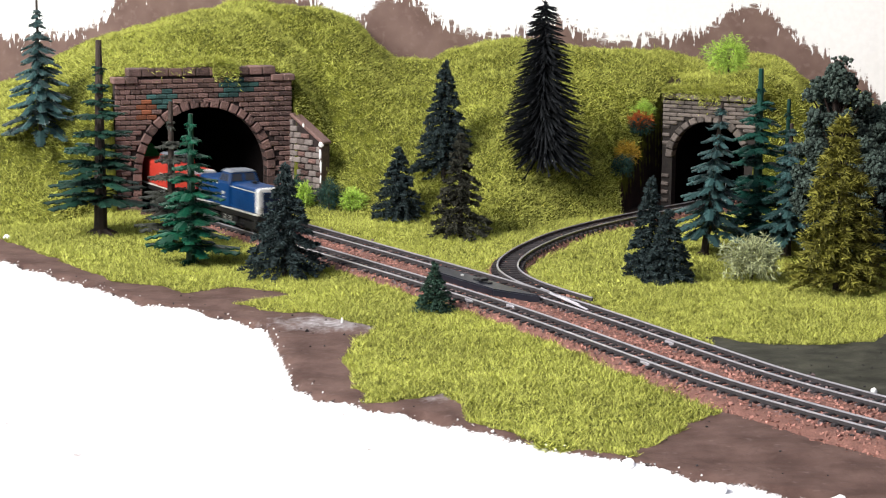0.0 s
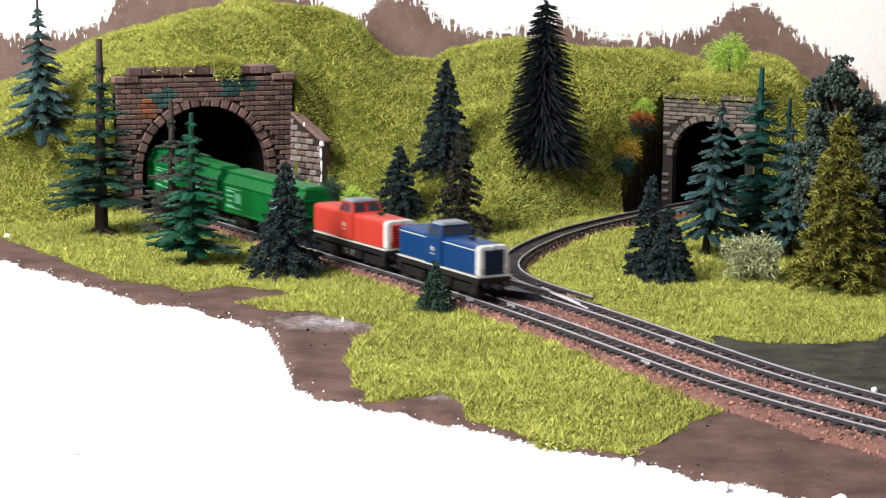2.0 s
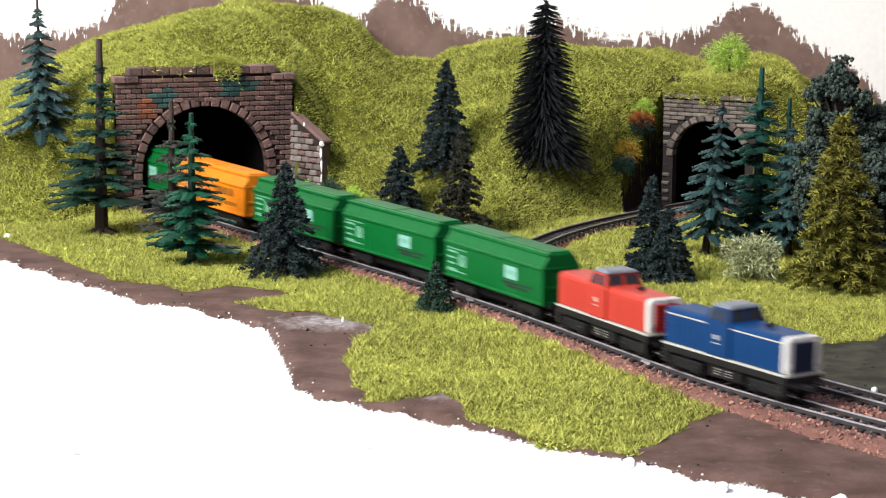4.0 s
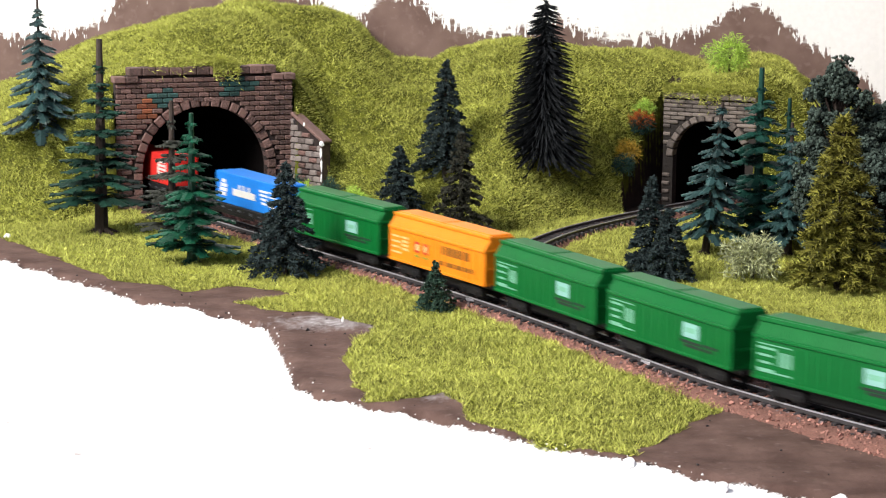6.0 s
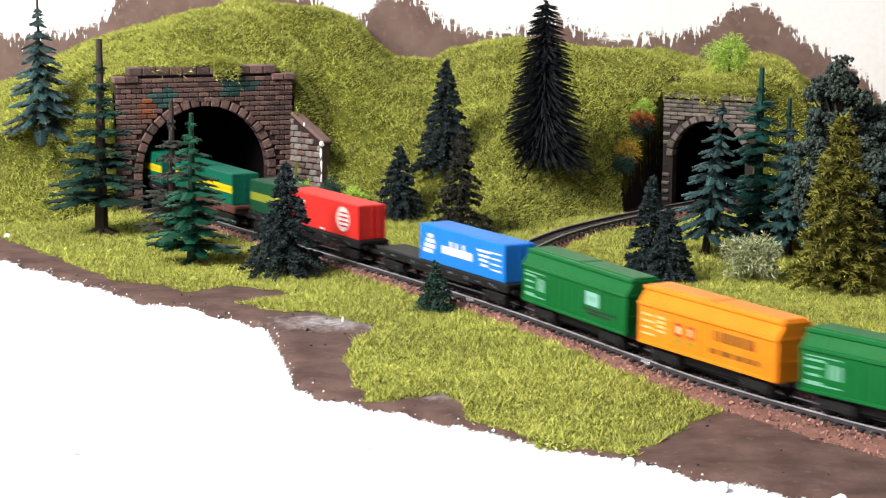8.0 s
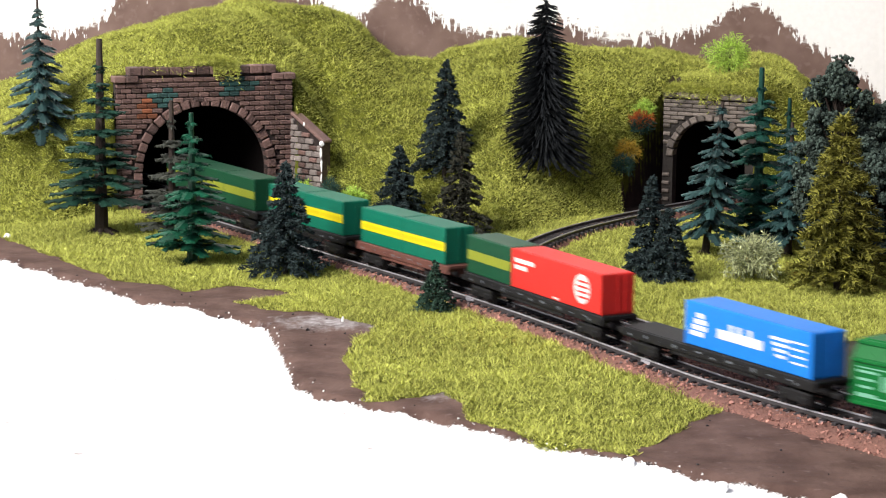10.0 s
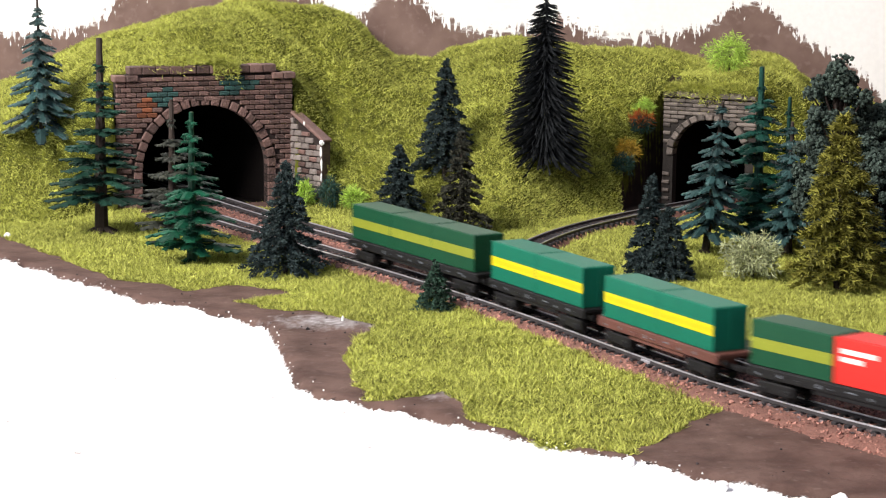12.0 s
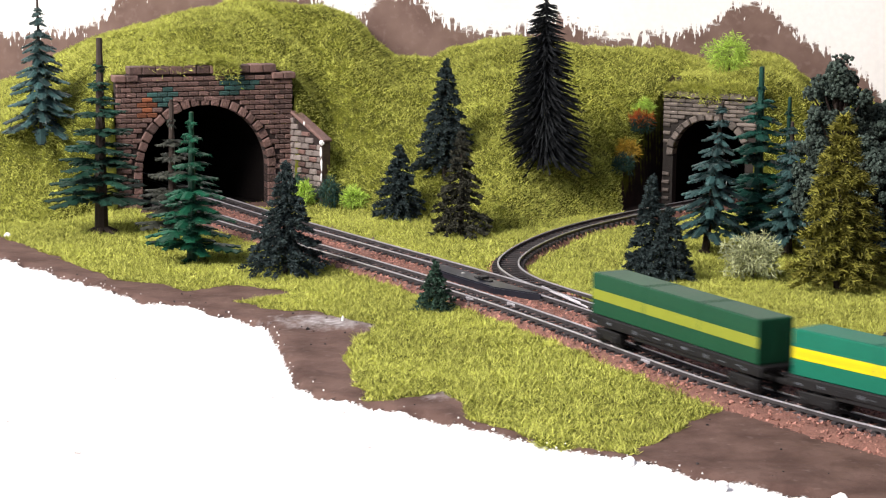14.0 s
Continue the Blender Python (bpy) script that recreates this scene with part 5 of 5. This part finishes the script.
def hopper(label, colour, marks):
    top = thing("hopper_wagon", label, "wagon", group="hopper wagons")
    half, w = 30.6, 6.6
    c = PLASTIC[colour]
    part("underframe", block(boxed(-half, half, -4.4, 4.4, 4.4, 6.2, bevel=0.2), -18, 18, -3.4, 3.4, 1.6, 5.0, bevel=0.9), UNDER, top)
    body = part("body", prism([(-w, 5.8), (-w, 16.6), (w, 16.6), (w, 5.8)], -half, half, 0.25), c, top)
    part("eave", boxed(-half - 0.35, half + 0.35, -w - 0.45, w + 0.45, 16.3, 17.4, bevel=0.25), c, body)
    part("bottom_rim", boxed(-half - 0.2, half + 0.2, -w - 0.3, w + 0.3, 5.6, 6.5, bevel=0.15), c, body)
    roof = part("roof", prism([(-w - 0.1, 17.3), (-4.6, 20.4), (-4.2, 21.3), (4.2, 21.3), (4.6, 20.4), (w + 0.1, 17.3)], -half - 0.2, half + 0.2, 0.2), c, top)
    for x0, x1 in ((-half + 0.5, -0.5), (0.5, half - 0.5)):
        part("roof_lid", boxed(x0, x1, -3.9, 3.9, 21.2, 22.0, bevel=0.35), c, roof)
    part("lid_ledge", boxed(-half - 0.3, half + 0.3, -5.0, -3.9, 20.5, 21.7, bevel=0.25), c, roof)
    for i in range(18):
        x = -half + 1.6 + i * 3.4
        part("roof_rib", prism([(-w - 0.1, 17.35), (-w - 0.1, 17.55), (-4.7, 20.65), (-4.5, 20.4)], x, x + 0.4, 0), c, roof)
    for i in range(16):
        x = -half + 0.4 + i * 3.98
        if not any(a - 0.3 < x + 0.25 < b + 0.3 for a, b in ((-29, -17), (6.8, 17.2))):
            part("side_rib", boxed(x, x + 0.55, -w - 0.25, -w + 0.1, 6.4, 16.4, bevel=0.08), c, body)
    for x in (-half - 0.15, half + 0.15):
        part("end_frame", block(block(boxed(x - 0.3, x + 0.3, -w, -w + 0.9, 6, 16.4, bevel=0.1), x - 0.3, x + 0.3, w - 0.9, w, 6, 16.4, bevel=0.1), x - 0.3, x + 0.3, -w, w, 10.5, 11.3, bevel=0.1), c, body)
    y = -w - 0.03
    if marks == "green":
        for i, (a, b) in enumerate(((-29, -22.5), (-29, -23.5), (-28.5, -24), (-29, -23))):
            bar(body, "lettering_bar", a, b, y, 13.9 - i * 1.9, 14.5 - i * 1.9, PLASTIC["pale"], "pale lettering bar")
        for i in range(3):
            bar(body, "lettering_bar", -21.4 + i * 1.7, -20.3 + i * 1.7, y, 10.0, 13.8, PLASTIC["pale"])
        bar(body, "lettering_bar", -29, -17, y, 7.8, 8.2, PLASTIC["pale"])
        bar(body, "lettering_bar", -29, -17, y, 15.1, 15.4, PLASTIC["pale"])
        bar(body, "label_panel", 8.0, 15.5, y, 11.0, 15.0, PLASTIC["ice"], "pale bluish label panel")
        bar(body, "label_panel", 9.2, 14.2, y - 0.03, 12.4, 13.8, PLASTIC["pale"])
        for a, b, z in ((7.0, 17, 9.4), (9, 22.5, 8.4), (18, 24.5, 9.6)):
            bar(body, "lettering_bar", a, b, y, z, z + 0.75, PLASTIC["ink"], "dark lettering bar")
    else:
        for i in range(4):
            bar(body, "lettering_bar", -29, -24 + (i % 2), y, 13.8 - i * 1.8, 14.4 - i * 1.8, PLASTIC["cream"], "pale lettering bar")
            bar(body, "lettering_bar", -22, -18.2, y, 13.8 - i * 1.3, 14.5 - i * 1.3, PLASTIC["cream"])
        for x in (-13.5, -8.0):
            bar(body, "sign_panel", x, x + 3.4, y, 10.4, 14.0, PLASTIC["red"], "small red sign")
            bar(body, "sign_panel", x + 0.7, x + 2.7, y - 0.03, 11.2, 13.2, PLASTIC["cream"])
            bar(body, "lettering_bar", x - 0.2, x + 3.6, y, 8.8, 9.6, PLASTIC["olive"])
        for i in range(5):
            bar(body, "lettering_bar", 4.0 + i * 3.6, 6.9 + i * 3.6, y, 12.2, 15.0, PLASTIC["tan"], "brown lettering bar")
        for a, b in ((1.5, 5.5), (7, 12), (13, 24)):
            bar(body, "lettering_bar", a, b, y, 8.6, 10.0, PLASTIC["tan"])
    for x in (-20, 20):
        bogie(top, x, 10.4, 8.0)
    buffers(top, half)
    couplers(top, half)
    return top


def flat_wagon(label, half, material):
    top = thing("flat_wagon", label, "wagon", group="flat wagons")
    deck = part("deck", boxed(-half, half, -5.6, 5.6, 7.2, 8.4, bevel=0.15), material, top)
    for y in (-5.7, 5.7):
        part("side_sill", boxed(-half, half, y - 0.35, y + 0.35, 5.6, 8.2, bevel=0.15), material, deck)
    part("centre_sill", boxed(-half + 2, half - 2, -1.8, 1.8, 4.2, 7.3, bevel=0.2), material, deck)
    for y in (-5.3, 5.3):
        part("truss", prism([(y - 0.3, 4.4), (y - 0.3, 5.7), (y + 0.3, 5.7), (y + 0.3, 4.4)], -half * 0.45, half * 0.45, 0.1), material, deck)
    for i in range(int(half / 3.2)):
        x = -half + 4 + i * 6.1
        bar(deck, "lettering_bar", x + (i * 5 % 4) * 0.9, x + 0.8 + (i * 5 % 4) * 0.9 + (i * 7 % 3) * 0.6, -6.06, 6.3 + (i % 3) * 0.3, 6.9 + (i % 2) * 0.4, PLASTIC["grey"], "small grey lettering bar")
    n = int(half / 4)
    for i in range(n):
        x = -half + 2 + i * (2 * half - 4) / (n - 1)
        part("stake_pocket", boxed(x - 0.5, x + 0.5, -6.25, -5.9, 6.0, 7.6, bevel=0.1), material, deck)
    for x in (-half + 9.5, half - 9.5):
        bogie(top, x, 10.6, 8.2)
    buffers(top, half, 6.0)
    couplers(top, half)
    return top


def container(wagon, label, x0, x1, colour, stripe=None, art=None, tall=12.0):
    """A box container as a load that moves with its wagon."""
    c = part("container", boxed(x0 + 0.15, x1 - 0.15, -5.6, 5.6, 8.5, 8.5 + tall, bevel=0.22), PLASTIC[colour], wagon, label)
    part("roof_panel", boxed(x0 + 0.7, x1 - 0.7, -5.1, 5.1, 8.5 + tall - 0.05, 8.5 + tall + 0.12, bevel=0.05), PLASTIC[colour], c)
    y = -5.62
    if stripe:
        bar(c, "stripe", x0 + 0.2, x1 - 0.2, y, 12.9, 15.9, PLASTIC[stripe], stripe + " stripe along the side")
        for i in range(int((x1 - x0) / 3.4)):
            bar(c, "lettering_bar", x0 + 2 + i * 3.2, x0 + 4.0 + i * 3.2, y - 0.03, 13.8, 14.9, PLASTIC["ochre" if stripe == "yellow" else "olive"])
    for x in (x0 + 0.35, x1 - 0.35):
        part("corner_post", boxed(x - 0.35, x + 0.35, -5.7, -5.3, 8.5, 8.5 + tall, bevel=0.1), PLASTIC[colour], c)
    for x in np.arange(x0 + 2.2, x1 - 1.4, 2.4):
        part("side_rib", boxed(x, x + 0.5, -5.68, -5.5, 9.2, 8.5 + tall - 0.7, bevel=0.06), PLASTIC[colour], c) if not stripe and not art else None
    part("door_bar", block(boxed(x1 - 0.2, x1 + 0.1, -0.15, 0.15, 9, 8.2 + tall, bevel=0.05), x1 - 0.2, x1 + 0.1, 2.4, 2.7, 9, 8.2 + tall, bevel=0.05), PLASTIC[colour], c)
    white = PLASTIC["white"]
    if art == "red":
        for i, (a, b) in enumerate(((2, 14), (2, 9.5))):
            bar(c, "lettering_bar", x0 + a, x0 + b, y, 16.6 - i * 2.1, 17.9 - i * 2.1, white, "white lettering bar")
        disc = rod(bmesh.new(), (x0 + 42.5, y - 0.1, 14.6), (x0 + 42.5, y + 0.15, 14.6), 4.4, sides=28)
        disc = part("round_sign", disc, white, c, "white round sign with red bands")
        for i, (a, b) in enumerate(((-2.2, 3.4), (-2.8, 3.8), (-2.8, 3.8), (-2.2, 3.4))):
            bar(disc, "band", x0 + 42.5 + a, x0 + 42.5 + b, y - 0.06, 11.9 + i * 1.55, 12.5 + i * 1.55, PLASTIC["crimson"])
        bar(c, "lettering_bar", x0 + 26, x0 + 29, y, 9.0, 9.6, white)
    if art == "blue":
        for i in range(4):
            bar(c, "emblem_bar", x0 + 2.4 + i * 0.9, x0 + 10.2 - abs(i - 1.5) * 1.2, y, 11.4 + i * 1.7, 12.7 + i * 1.7, white, "white emblem bar")
        bar(c, "lettering_bar", x0 + 14.5, x0 + 33.5, y, 12.4, 15.0, white, "long white lettering bar")
        for a in (19.5, 23.0, 27.5):
            bar(c, "lettering_bar", x0 + a, x0 + a + 1.5, y, 15.0, 16.9, white)
        for i in range(4):
            bar(c, "emblem_bar", x0 + 37 + i * 0.7, x0 + 44.5 - i * 0.5, y, 16.4 - i * 1.5, 17.2 - i * 1.5, white)
            bar(c, "lettering_bar", x0 + 45.2, x0 + 51, y, 16.8 - i * 1.8, 17.3 - i * 1.8, white)
    return c


def train():
    """All vehicles with the place of their middle along the front track at the clip's start."""
    out = [(locomotive("dark blue diesel locomotive with white nose and lines", "blue", "navy", True), 39.5, 17),
           (locomotive("red diesel locomotive with grey cab roof", "red", "crimson", False), -20.8, 17)]
    first = hopper("green hopper wagon with ribbed roof and pale lettering", "green", "green")
    greens = [first] + [copy_thing(first, Matrix()) for _ in range(3)]
    orange = hopper("orange hopper wagon with ribbed roof and dark lettering", "orange", "orange")
    for k, w in zip(range(5), (greens[0], greens[1], greens[2], orange, greens[3])):
        out.append((w, -86.2 - 68.8 * k, 20))
    a = flat_wagon("black flat wagon with a blue container and an empty deck end", 42.5, UNDER)
    container(a, "bright blue container with white emblem and lettering bars", -13.0, 40.5, "sky", art="blue")
    b = flat_wagon("black flat wagon with a red and a dark green container", 42.5, UNDER)
    container(b, "red container with white round sign", -12.5, 41.0, "crimson", art="red")
    container(b, "dark green container with an olive stripe", -41.5, -13.0, "moss", stripe="olive")
    c = flat_wagon("brown flat wagon with two green containers", 30.5, RUST)
    d = flat_wagon("black flat wagon with two green containers", 29.5, UNDER)
    for w in (c, d):
        for x0 in (-28.0, 0.0):
            container(w, "emerald green container with a yellow stripe", x0, x0 + 28.0, "teal", stripe="yellow")
    e = flat_wagon("black flat wagon with three dark green containers", 42.5, UNDER)
    for x0 in (-40.5, -13.5, 13.5):
        container(e, "dark green container with an olive stripe", x0, x0 + 27.0, "moss", stripe="olive")
    return out + [(a, -446.0, 33), (b, -542.5, 33), (c, -626.5, 20), (d, -695.5, 20), (e, -775.5, 33)]


# ---- grass and crumbs ----


def grass():
    """Fibres of static grass over the turf, one mesh."""
    rng = np.random.default_rng(5)
    chunks = []
    for n, x0, x1, y0, y1, long, wide in ((640000, -185, 185, 525, 790, 1.6, 0.085), (1600000, -225, 225, 780, 1038, 1.8, 0.10)):
        x, y = rng.uniform(x0, x1, n), rng.uniform(y0, y1, n)
        z, nx, ny, t, drop = LAND.at(x, y)
        ok = (t > -0.6) & (drop < 8) & (np.abs(x) < y * 0.205 + 10)
        x, y, z, nx, ny = x[ok], y[ok], z[ok], nx[ok], ny[ok]
        N = np.stack([np.clip(nx, -1.6, 1.6), np.clip(ny, -1.6, 1.6), np.ones_like(nx)], 1)
        N /= np.linalg.norm(N, axis=1, keepdims=True)
        steep = np.sqrt(1 + np.minimum(nx * nx + ny * ny, 9.0))
        ok = rng.random(len(x)) < steep / 2.6 * (1.0 if y0 > 700 else 2.6)
        x, y, z, N = x[ok], y[ok], z[ok], N[ok]
        m = len(x)
        swirl = vnoise(x, y, 4, 61) * 2.0 + rng.uniform(-3.14, 3.14, m)
        D = N * rng.uniform(0.25, 1.0, (m, 1)) + np.stack([np.cos(swirl), np.sin(swirl), np.zeros(m)], 1) * rng.uniform(0.3, 1.0, (m, 1))
        D /= np.linalg.norm(D, axis=1, keepdims=True)
        L = long * rng.uniform(0.4, 1.3, m) * (1 + 0.3 * vnoise(x, y, 8, 62) + 0.35 * vnoise(x, y, 2.6, 63))
        side = np.cross(D, rng.normal(size=(m, 3)))
        side /= np.linalg.norm(side, axis=1, keepdims=True)
        P = np.stack([x, y, z - 0.1 + 0.45 * np.clip(vnoise(x, y, 2.6, 63) + 0.4 * vnoise(x, y, 1.3, 64), 0, 1)], 1)
        W = wide * rng.uniform(1.0, 2.0, m)[:, None]
        chunks.append(np.stack([P - side * W, P + side * W, P + D * L[:, None]], 1).reshape(-1, 3))
    # shaggy edges that hang over the copings
    for p, turn, a0, a1, top_z, n, far in ((P1, P1_TURN, -13, 14, 58.6, 6500, -5.0), (P1, P1_TURN, -24, -8, 58.2, 1400, -4.5), (P1, P1_TURN, 3, 14, 59.0, 8000, -2.0), (P2, P2_TURN, -21, 22, 48.6, 14000, -3.6), (P2, P2_TURN, -4, 5, 48.4, 2600, -2.0)):
        a = rng.uniform(a0, a1, n)
        b = rng.normal(far, 2.4, n)
        hang = np.clip(b - 0.6, 0, 9)
        q = radians(turn)
        mound = 1.6 * np.clip(1 - np.abs((a - (a0 + a1) / 2) / ((a1 - a0) / 2)), 0, 1) ** 0.5 + 0.5 * vnoise(a, b, 3, 71)
        P = np.stack([p[0] + a * math.cos(q) + b * math.sin(q), p[1] + a * math.sin(q) - b * math.cos(q), top_z + mound - b * 0.25 - hang * 1.3], 1)
        D = np.stack([rng.normal(0, 0.6, n) + math.sin(q) * 0.7, rng.normal(0, 0.6, n) - math.cos(q) * 0.7, rng.uniform(-0.7, 0.8, n)], 1)
        D /= np.linalg.norm(D, axis=1, keepdims=True)
        side = np.cross(D, rng.normal(size=(n, 3)))
        side /= np.linalg.norm(side, axis=1, keepdims=True)
        W = rng.uniform(0.11, 0.22, (n, 1))
        chunks.append(np.stack([P - side * W, P + side * W, P + D * rng.uniform(1.2, 2.8, (n, 1))], 1).reshape(-1, 3))
    v = np.concatenate(chunks)
    ob = mesh_object("grass", v, np.arange(len(v)).reshape(-1, 3), GRASS)
    tagged(ob, "yellow-green static grass fibres on ground and hill", "grass", kind="stuff")


def crumbs():
    """White foam crumbs along the painted edge."""
    rng = np.random.default_rng(9)
    edge = PAINT[:16]
    spots, sizes = [], []
    for (ax, ay), (bx, by) in zip(edge[:-1], edge[1:]):
        n = int(math.hypot(bx - ax, by - ay) / 2.6)
        t = rng.random(n)
        for k in t:
            x, y = ax + (bx - ax) * k + rng.normal(0, 1.6), ay + (by - ay) * k + rng.normal(0, 1.6)
            spots.append((x, y, float(height(x, y)) + 0.15))
            sizes.append(rng.uniform(0.12, 0.5) * (1.8 if rng.random() < 0.06 else 1))
    grains("foam_crumbs", "white foam crumbs along the torn painted edge", spots, sizes, FOAM, "crumbs")
    spots, sizes = [], []
    for _ in range(420):
        x, y = rng.uniform(-160, 150), rng.uniform(500, 860)
        if inside(PAINT, x, y) > 0.5 and turf(x, y) < -0.5 and not -8 < FRONT.away(x, y) < GAP + 8:
            spots.append((x, y, float(height(x, y)) + 0.1)), sizes.append(rng.uniform(0.15, 0.6) * (2.0 if rng.random() < 0.06 else 1))
    grains("soil_crumbs", "dark crumbs of dried paint on the bare brown ground", spots, sizes, SLEEPER, "crumbs")
    for x, y, s in ((45, 527, 1.5), (65, 509, 1.6), (90, 497, 2.0), (-166, 856, 1.3), (-31, 697, 0.8), (118, 606, 1.0)):
        bm = bmesh.new()
        bmesh.ops.create_icosphere(bm, subdivisions=2, radius=s)
        for v in bm.verts:
            v.co *= 1 + 0.35 * noise.noise(v.co * 0.9 + Vector((x, y, 0)))
        if s < 1:
            bmesh.ops.scale(bm, vec=(0.55, 0.55, 1.5), verts=bm.verts)
        ob = part("foam_chip", bm, FOAM, None)
        ob.matrix_basis = pose(x * MM, y * MM, (float(height(x, y)) + s * 0.55) * MM)
        tagged(ob, "torn white foam chip lying on the painted edge", "foam chip", "foam chips")


grass()
crumbs()
VEHICLES = train()


def motions():
    """The train runs out of the wide tunnel at an even pace, a little faster for a while."""
    for ob, start, reach in VEHICLES:
        rows = []
        for i in range(57):
            t = i * 0.25
            q = min(1.0, max(0.0, (t - 3.2) / 2.1))
            s = start + 77.5 * t + 22.0 * q * q * (3 - 2 * q)
            (ax, ay, _), (bx, by, _) = FRONT.at(s - reach), FRONT.at(s + reach)
            rows.append((t, pose((ax + bx) / 2 * MM, (ay + by) / 2 * MM, RAIL_Z * MM, 0, 0, math.degrees(math.atan2(by - ay, bx - ax)))))
        walk(ob, rows)


motions()
